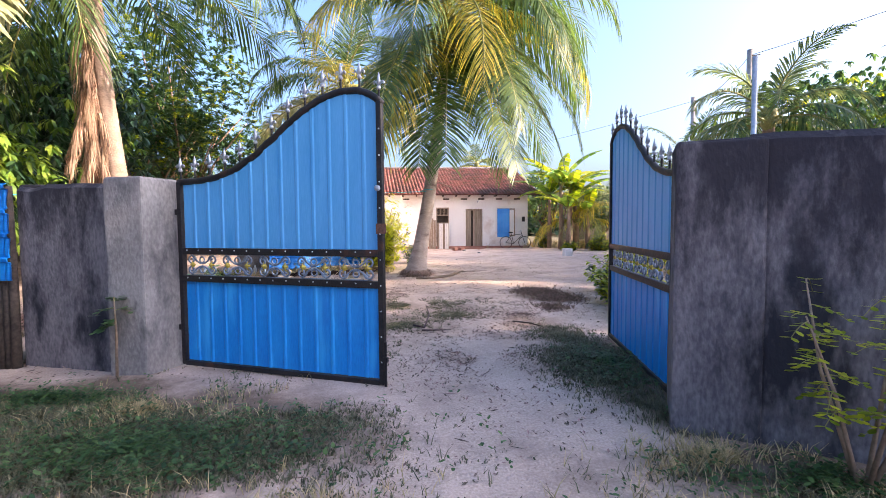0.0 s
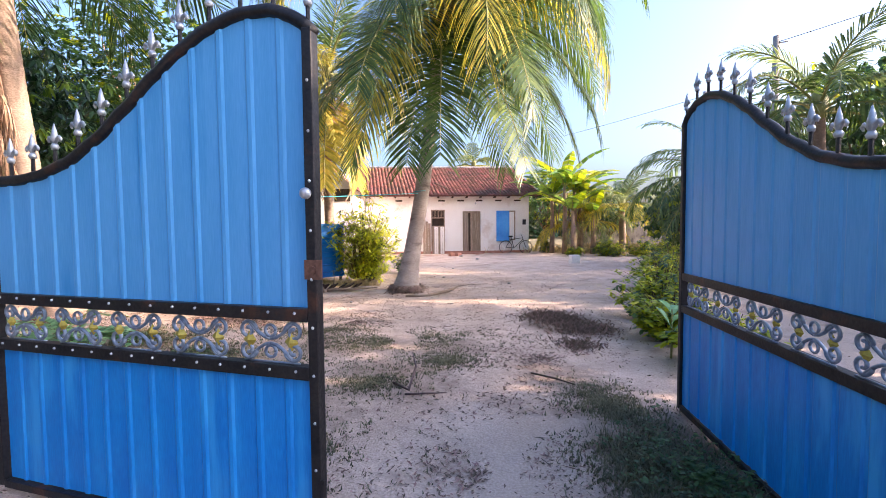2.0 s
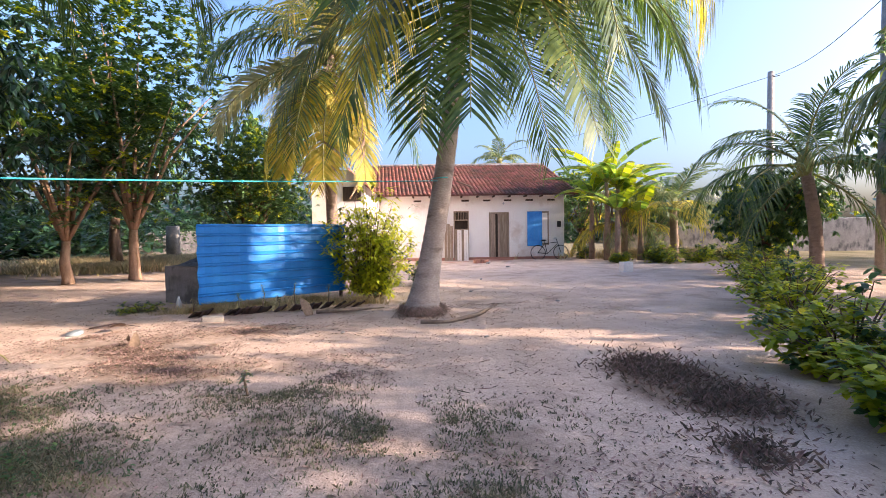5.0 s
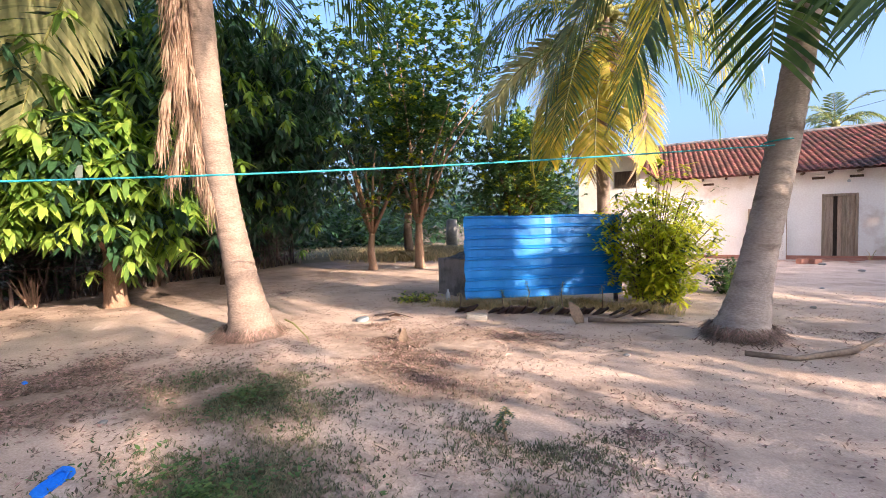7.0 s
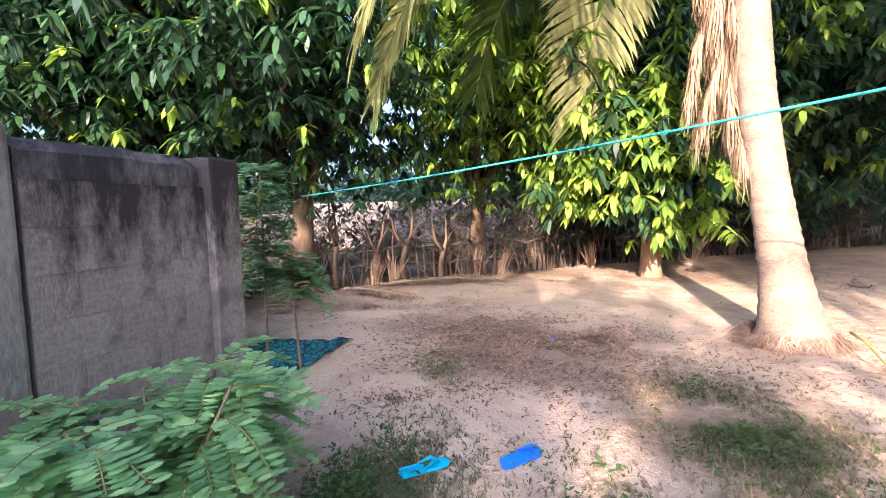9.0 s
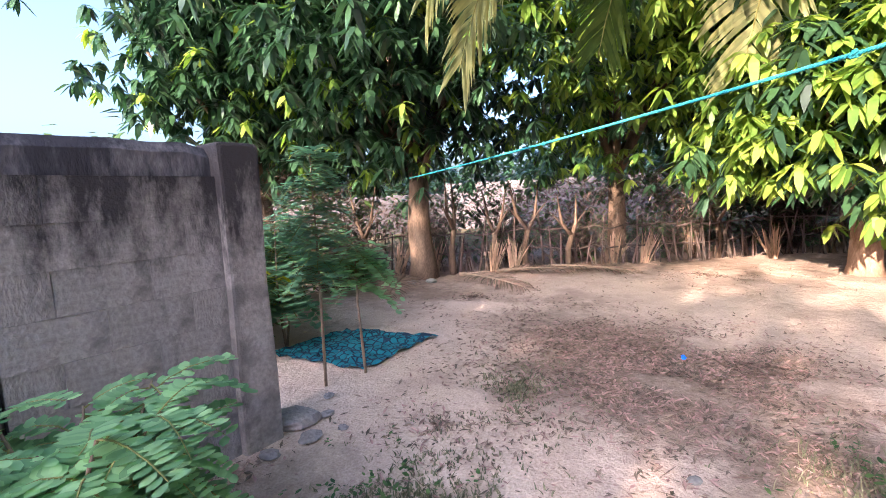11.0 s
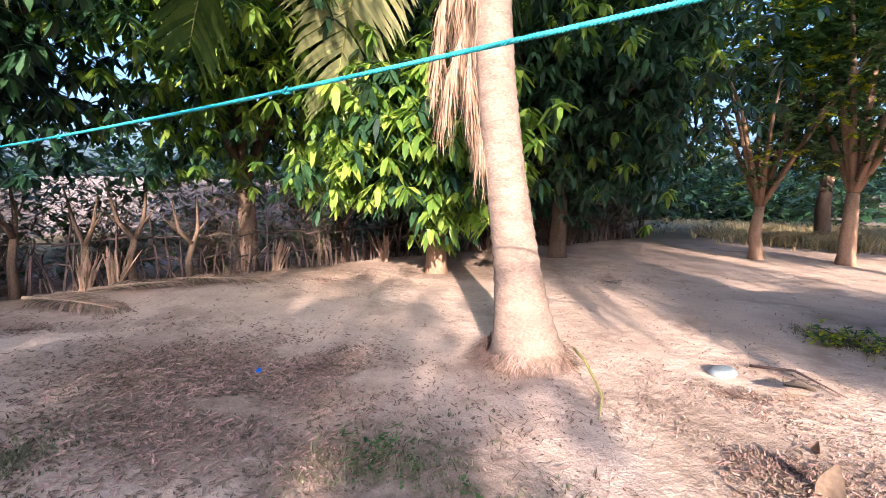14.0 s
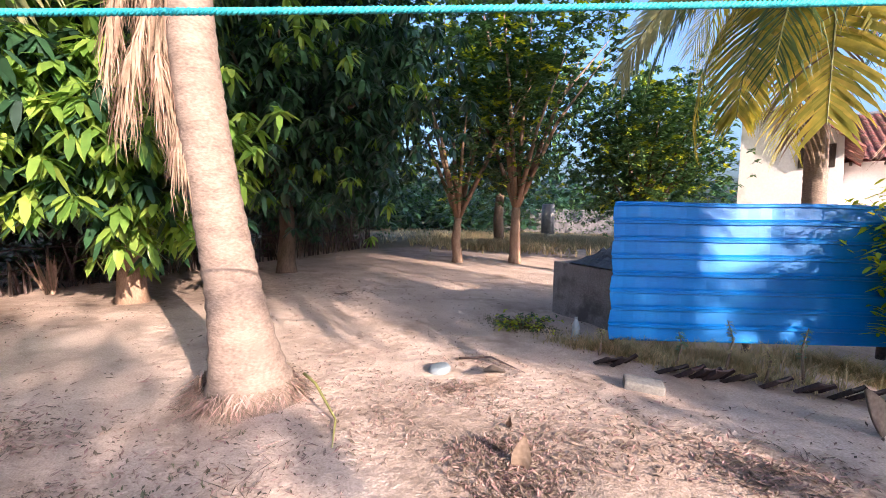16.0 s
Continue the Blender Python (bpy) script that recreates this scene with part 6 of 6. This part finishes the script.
lying("dead_branch", [(-0.25, 5.48, 0.02), (0.1, 5.5, 0.02)], [0.01, 0.004], STICK, "thin dead twig lying on the walk", "branch")
lying("dead_branch", [(0.95, 5.95, 0.02), (1.1, 5.7, 0.04), (1.25, 5.6, 0.01)], [0.008, 0.01, 0.004], STICK, "thin dead twig lying on the walk", "branch")
lying("dead_branch", [(-5.0, 10.8, 0.02), (-4.75, 10.95, 0.05), (-4.35, 10.9, 0.02)], [0.012, 0.01, 0.005], STICK, "dead twig lying in the sand", "branch")
lying("green_stalk", [(-5.2, 9.3, 0.2), (-5.05, 9.3, 0.17), (-4.75, 9.25, 0.02), (-4.5, 9.05, 0.01)], [0.012, 0.01, 0.007, 0.004], STALK, "green bent palm stalk at the palm's foot", "palm stalk")


def sheath(m, label, size=0.3):
    b = Build()
    n = 10
    v = []
    for i in range(n + 1):
        f = i / n
        w = 0.09 * math.sin(math.pi * min(1, 0.15 + f * 0.8)) * size / 0.3
        for k in range(5):
            a = -0.9 + 1.8 * k / 4
            v.append((w * math.sin(a), 0.05 * math.cos(a) * (1 - f) + 0.05 * f * f, size * f))
    b.add(v, [(i * 5 + k, i * 5 + k + 1, (i + 1) * 5 + k + 1, (i + 1) * 5 + k) for i in range(n) for k in range(4)])
    b.add([(x, y - 0.012, z) for x, y, z in v], [(i * 5 + k + 1, i * 5 + k, (i + 1) * 5 + k, (i + 1) * 5 + k + 1) for i in range(n) for k in range(4)])
    solid("palm_sheath", b, STALK_DRY, label, "palm sheath", m, smooth=True)


sheath(pose(-3.60, 9.60, -0.03, 8, 6, 20), "pale dry palm sheath standing in litter", 0.22)
sheath(pose(-2.05, 11.55, -0.02, -10, -25, 60), "dark curled palm sheath by the bed", 0.36)
sheath(pose(-1.75, 11.75, 0.03, 70, 15, 100), "dark curled palm sheath lying down", 0.4)
sheath(pose(-4.55, 10.7, 0.03, 78, 0, 40), "grey palm sheath lying in sand", 0.38)
sheath(pose(-3.9, 9.95, 0.0, 30, 10, 0), "pale broken palm sheath in brown grass", 0.09)


def rock(x, y, r, label, seed, material=STONE, sq=(1.2, 1, 0.5), name="stone", rough=0.12):
    b = Build()
    b.ball((0, 0, r * 0.25), r, 9, 7, sq, rough, random.Random(seed))
    solid(name, b, material, label, "stone", pose(x, y, ground_z(x, y), 0, 0, seed * 31), "stones", smooth=rough < 0.2)


for i, (x, y, r) in enumerate(((-4.2, 6.9, 0.03), (-3.05, 5.0, 0.06), (-3.3, 4.85, 0.05), (-8.5, 3.55, 0.09), (-8.2, 3.35, 0.08), (1.2, 16.5, 0.04), (0.7, 14.0, 0.04), (2.2, 12.6, 0.04), (0.55, 9.9, 0.03), (-1.3, 10.2, 0.03), (2.6, 20.5, 0.08), (2.1, 22.2, 0.09))):
    rock(x, y, r, "rounded grey stone lying in the sand", 190 + i)
for i, (x, y, r) in enumerate(((-4.06, 4.72, 0.13), (-4.2, 4.86, 0.04), (-3.94, 4.95, 0.06), (-4.4, 4.72, 0.035), (-4.1, 5.06, 0.03), (-3.72, 4.86, 0.05))):
    rock(x, y, r, "broken lump of cement at the wall foot", 230 + i, BLOCK, (1.4, 1, 0.4), rough=0.24)
b = Build()
b.box(-0.15, -0.08, -0.05, 0.15, 0.08, 0.07)
solid("cement_block", b, STONE, "half-buried grey cement block in the sand", "block", pose(-3.50, 11.28, 0, 6, 4, 25), bevel=0.02)
# A thin upturned plastic lid.
b = Build()
b.tube([(0, 0, 0.0), (0, 0, 0.03), (0, 0, 0.05), (0, 0, 0.055)], [0.10, 0.10, 0.085, 0.06], 14)
solid("plastic_lid", b, LID, "dusty bluish plastic lid upturned on the sand", "dish", pose(-4.92, 10.44, 0.0, 8, -6, 0), smooth=True)
b = Build()
b.box(-0.17, -0.12, -0.05, 0.17, 0.12, 0.30)
solid("cement_block", b, LIME, "pale cement block standing on the sand", "block", pose(5.87, 18.1, 0, 0, 0, 12), bevel=0.02)
for x in (1.75, 2.05):
    b = Build()
    b.box(-0.14, -0.1, -0.04, 0.14, 0.1, 0.14)
    solid("brick", b, RED, "loose red brick before the house", "brick", pose(x, 22.9, 0, 0, 0, 20 * x), "loose bricks", bevel=0.015)
b = Build()
b.ball((0, 0, 0.012), 0.026, 8, 6, (1.3, 0.8, 0.6), 0.3, random.Random(7))
solid("plastic_scrap", b, COBALT, "crumpled blue plastic scrap in leaf litter", "litter", pose(-5.86, 6.97, 0.0))


# ---- bicycle ----
def bicycle():
    t = thing("bicycle", "old dark bicycle leaning against the house wall", "bicycle", pose(5.2, HY - 0.32, -0.03, -8, 0, 0))
    R = 0.33
    for cx in (-0.52, 0.52):
        b = Build()
        b.tube([(cx + R * math.cos(a), 0, R + R * math.sin(a)) for a in (2 * math.pi * k / 28 for k in range(29))], 0.018, 6)
        w = part("wheel", b, BLACK, t, "black tyre", smooth=True)
        b = Build()
        for k in range(12):
            a = 2 * math.pi * k / 12
            b.tube([(cx, 0, R), (cx + R * math.cos(a), 0, R + R * math.sin(a))], 0.003, 4)
        part("spoke_ring", b, SILVER, w)
    b = Build()
    for p, q in (((-0.52, 0, R), (-0.1, 0, 0.28)), ((-0.1, 0, 0.28), (-0.22, 0, 0.86)), ((-0.52, 0, R), (-0.2, 0, 0.76)), ((-0.2, 0, 0.74), (0.36, 0, 0.80)), ((-0.1, 0, 0.28), (0.37, 0, 0.72)), ((0.52, 0, R), (0.33, 0, 0.95))):
        b.tube([p, q], 0.015, 6)
    part("frame", b, BLACK, t, smooth=True)
    b = Build()
    b.tube([(0.2, -0.24, 0.98), (0.33, -0.1, 0.97), (0.33, 0.1, 0.97), (0.2, 0.24, 0.98)], 0.012, 6)
    part("handlebar", b, SILVER, t, smooth=True)
    b = Build()
    b.ball((-0.24, 0, 0.89), 0.11, 8, 6, (1.2, 0.7, 0.35))
    part("saddle", b, BLACK, t, smooth=True)


bicycle()


# ---- utility poles and wire ----
def utility_pole(x, y, h, r, label):
    t = thing("utility_pole", label, "utility pole", pose(x, y, 0), "poles along the road")
    b = Build()
    b.tube([(0, 0, -0.3), (0, 0, h)], [r * 1.3, r], 8)
    part("shaft", b, STONE, t, smooth=True)
    b = Build()
    b.tube([(0, -0.1, h - 0.25), (0.3, -0.1, h - 0.2)], 0.02, 6)
    part("bracket", b, BLACK, t)


utility_pole(14.6, 23.7, 8.0, 0.12, "grey concrete utility pole behind trees")
utility_pole(11.8, 16.0, 7.5, 0.10, "slim grey utility pole beyond the wall")
b = Build()
b.tube([(0, 0, -0.1), (0.004, 0, 1.2), (0, 0, 2.3)], 0.016, 10)
solid("steel_pipe", b, SILVER, "thin grey steel pipe standing behind the gate pillar", "pipe", pose(1.80, 2.88, 0), smooth=True)
b = Build()
for a, c in (((14.6, 23.7, 7.8), (11.8, 16.0, 7.3)), ((11.8, 16.0, 7.3), (14.0, 3.0, 7.2)), ((14.6, 23.7, 7.8), (4.0, 42.0, 7.5))):
    b.tube([Vector(a).lerp(Vector(c), k / 12) - Vector((0, 0, 0.35 * math.sin(math.pi * k / 12))) for k in range(13)], 0.011, 4)
solid("overhead_wire", b, BLACK, "thin dark overhead wire between poles", "wire")


# ---- grass, weeds and litter ----
def patchy(rng, patches):
    for cx, cy, rx, ry, n in patches:
        for _ in range(n):
            a, r = rng.uniform(0, 2 * math.pi), abs(rng.gauss(0, 0.5))
            x, y = cx + rx * r * math.cos(a), cy + ry * r * math.sin(a)
            if noise.noise(Vector((x * 1.6, y * 1.6, 4))) > -0.25 + rng.uniform(-0.2, 0.2):
                yield x, y


def grass(name, patches, tall, material, label, seed, wide=0.0045):
    rng = random.Random(seed)
    b = Build()
    for x, y in patchy(rng, patches):
        z = ground_z(x, y) - 0.004
        for _ in range(rng.randint(2, 5)):
            h = tall * rng.uniform(0.4, 1.2)
            a, l = rng.uniform(0, 2 * math.pi), rng.uniform(0.2, 0.9)
            d = Vector((math.cos(a) * l, math.sin(a) * l, 1)) * h
            w = Vector((-math.sin(a), math.cos(a), 0)) * wide * rng.uniform(0.7, 1.4)
            p = Vector((x + rng.gauss(0, 0.015), y + rng.gauss(0, 0.015), z))
            m = p + d * 0.55
            tip = p + d + Vector((math.cos(a), math.sin(a), -0.4)) * h * 0.3
            b.add([p - w, p + w, m + w * 0.7, m - w * 0.7, tip], [(0, 1, 2, 3), (3, 2, 4)])
    solid(name, b, material, label, "grass", kind="stuff")


grass("grass", [(-1.75, 2.6, 1.5, 0.8, 6600), (-0.9, 3.0, 0.6, 0.4, 770), (1.15, 3.9, 0.5, 1.0, 3600), (1.35, 5.1, 0.45, 0.9, 2400), (0.15, 6.4, 0.55, 0.5, 1100), (-0.55, 5.8, 0.6, 0.5, 880), (-0.4, 7.3, 1.6, 0.7, 2860), (-1.5, 8.1, 0.9, 0.7, 1980), (-3.7, 7.8, 1.1, 0.7, 3960), (-2.6, 6.9, 1.0, 0.7, 2860), (-3.3, 5.8, 0.9, 0.6, 2640), (-1.6, 6.2, 1.2, 0.9, 2200), (-1.2, 4.6, 1.0, 0.7, 1980), (-5.3, 12.3, 0.6, 0.25, 1100), (-4.9, 5.9, 0.8, 0.5, 660)], 0.03, GRASS, "thin green-grey grass in the sand", 200)
grass("tall_grass", [(-1.9, 2.7, 1.3, 0.65, 5200), (-2.9, 3.3, 1.3, 0.45, 2600), (1.3, 4.1, 0.45, 0.9, 2600), (1.35, 2.9, 0.3, 0.4, 700), (1.6, 2.2, 0.9, 0.3, 1300), (-3.9, 7.6, 0.8, 0.45, 900), (-2.6, 6.7, 0.7, 0.4, 600)], 0.07, GRASS, "dark green tufts of grass at the wall foot", 205, wide=0.0032)
grass("dry_grass", [(-4.2, 12.0, 0.6, 0.2, 600), (-3.2, 12.25, 1.0, 0.2, 700), (-2.2, 12.8, 0.9, 0.22, 700), (1.3, 2.35, 0.6, 0.25, 700), (2.0, 2.0, 0.6, 0.3, 700), (0.9, 1.9, 1.0, 0.25, 500), (-2.2, 3.3, 1.2, 0.5, 600), (-1.2, 2.1, 1.2, 0.4, 500)], 0.085, GRASS_DRY, "dry yellow grass and weeds", 201, wide=0.0028)
grass("dry_grass_fringe", [(-4.0, 11.98, 0.7, 0.12, 500), (-3.2, 12.4, 0.9, 0.14, 500), (-2.4, 12.9, 0.9, 0.15, 500), (-1.5, 12.8, 0.5, 0.15, 300)], 0.2, GRASS_DRY, "dry yellow grass standing along the blue screen", 204, wide=0.004)
grass("brown_turf", [(-3.2, 9.2, 1.2, 0.7, 1500), (-3.8, 9.7, 1.0, 0.6, 800), (-2.6, 8.7, 0.9, 0.5, 900)], 0.028, LITTER, "flattened brown dead turf in the sand", 203)
grass("tall_dry_grass", [(-13, 26, 7, 3, 5200), (-9, 29, 6, 3, 2500), (11, 25.5, 5, 2.0, 2400), (-12.5, 21.5, 4, 1.6, 1500)], 0.45, GRASS_DRY, "tall dry grass of the field beyond", 202, wide=0.012)


def ground_weeds():
    """Low broad-leaved weeds creeping among the grass by the walls."""
    rng = random.Random(206)
    b = Build()
    for x, y in patchy(rng, [(-1.9, 2.7, 1.4, 0.7, 1500), (-3.0, 3.5, 1.3, 0.4, 900), (1.35, 4.0, 0.5, 1.0, 500), (1.7, 2.15, 1.0, 0.35, 800), (-3.8, 7.7, 0.9, 0.5, 350), (-2.7, 6.7, 0.9, 0.5, 250), (-3.2, 5.6, 0.7, 0.5, 300)]):
        leaves(b, Vector((x, y, ground_z(x, y) + rng.uniform(0.015, 0.07))), rng, 5, rng.uniform(0.02, 0.045), 0.1, 0.5, reach=0.8)
    solid("ground_weeds", b, SMALL_LEAF, "low dark weeds creeping through the grass", "weeds", kind="stuff")


ground_weeds()


def litter(name, patches, size, material, label, seed, curl=0.5, ratio=0.3):
    rng = random.Random(seed)
    b = Build()
    for x, y in patchy(rng, patches):
        z = ground_z(x, y) + 0.006
        s = size * rng.uniform(0.4, 1.3)
        a = rng.uniform(0, 2 * math.pi)
        d, w = Vector((math.cos(a), math.sin(a), rng.uniform(-0.1, 0.2))) * s, Vector((-math.sin(a), math.cos(a), rng.uniform(-0.4, 0.4))) * s * ratio
        p = Vector((x, y, z))
        up = Vector((0, 0, s * curl * rng.random()))
        b.add([p, p + d * 0.5 + w + up * 0.6, p + d * 0.5 + up * 0.1, p + d * 0.5 - w + up * 0.6, p + d + up], [(0, 2, 1), (0, 3, 2), (1, 2, 4), (2, 3, 4)])
    solid(name, b, material, label, "leaf litter", kind="stuff")


litter("leaf_litter", [(-5.5, 6.7, 1.5, 1.3, 14000), (-6.4, 6.0, 1.5, 1.4, 4200), (-5.9, 7.4, 1.1, 0.9, 3600), (-3.5, 9.5, 1.1, 0.7, 1500), (-3.0, 8.9, 0.9, 0.5, 900), (-2.6, 10.6, 1.6, 0.7, 900), (-7.6, 4.6, 1.6, 1.4, 1200), (-9.5, 7.5, 1.5, 2.0, 1000), (-2.6, 10.4, 1.5, 0.8, 500), (-3.4, 4.7, 0.7, 0.7, 350), (-4.3, 5.6, 1.5, 1.0, 500), (0.6, 6.0, 2.0, 2.5, 500), (-8.5, 12, 4, 4, 1300)], 0.052, LITTER, "brown fallen leaves scattered on the sand", 210, curl=0.28, ratio=0.15)
litter("leaf_crumbs", [(-1.0, 8.5, 5.5, 5.5, 7500), (-4.5, 7.5, 3.5, 3.5, 4200), (1.0, 12.5, 4.0, 5.0, 4200), (0.2, 4.2, 2.6, 2.6, 4200), (-4.6, 10.2, 2.6, 2.0, 3200), (1.2, 6.4, 1.4, 1.6, 2200)], 0.030, LITTER, "brown crumbs of leaf and twig on the sand", 211, ratio=0.22)
litter("dry_weed_heap", [(1.95, 8.4, 0.55, 0.7, 4600), (2.1, 7.6, 0.5, 0.5, 2600), (1.75, 6.9, 0.35, 0.4, 1000), (-0.3, 11.35, 0.5, 0.45, 500)], 0.05, HEAP, "dark brown heap of raked dry weeds", 212, curl=0.9, ratio=0.12)
litter("fallen_twigs", [(-1.0, 8.5, 5.5, 5.5, 450), (-4.5, 8.5, 3.5, 3.5, 450), (-2.5, 10.8, 1.5, 0.9, 130), (0.2, 4.5, 2.6, 3.2, 120), (-7.0, 6.0, 2.5, 2.5, 300)], 0.12, LITTER, "thin fallen twigs and leaf ribs on the sand", 213, curl=0.1, ratio=0.022)
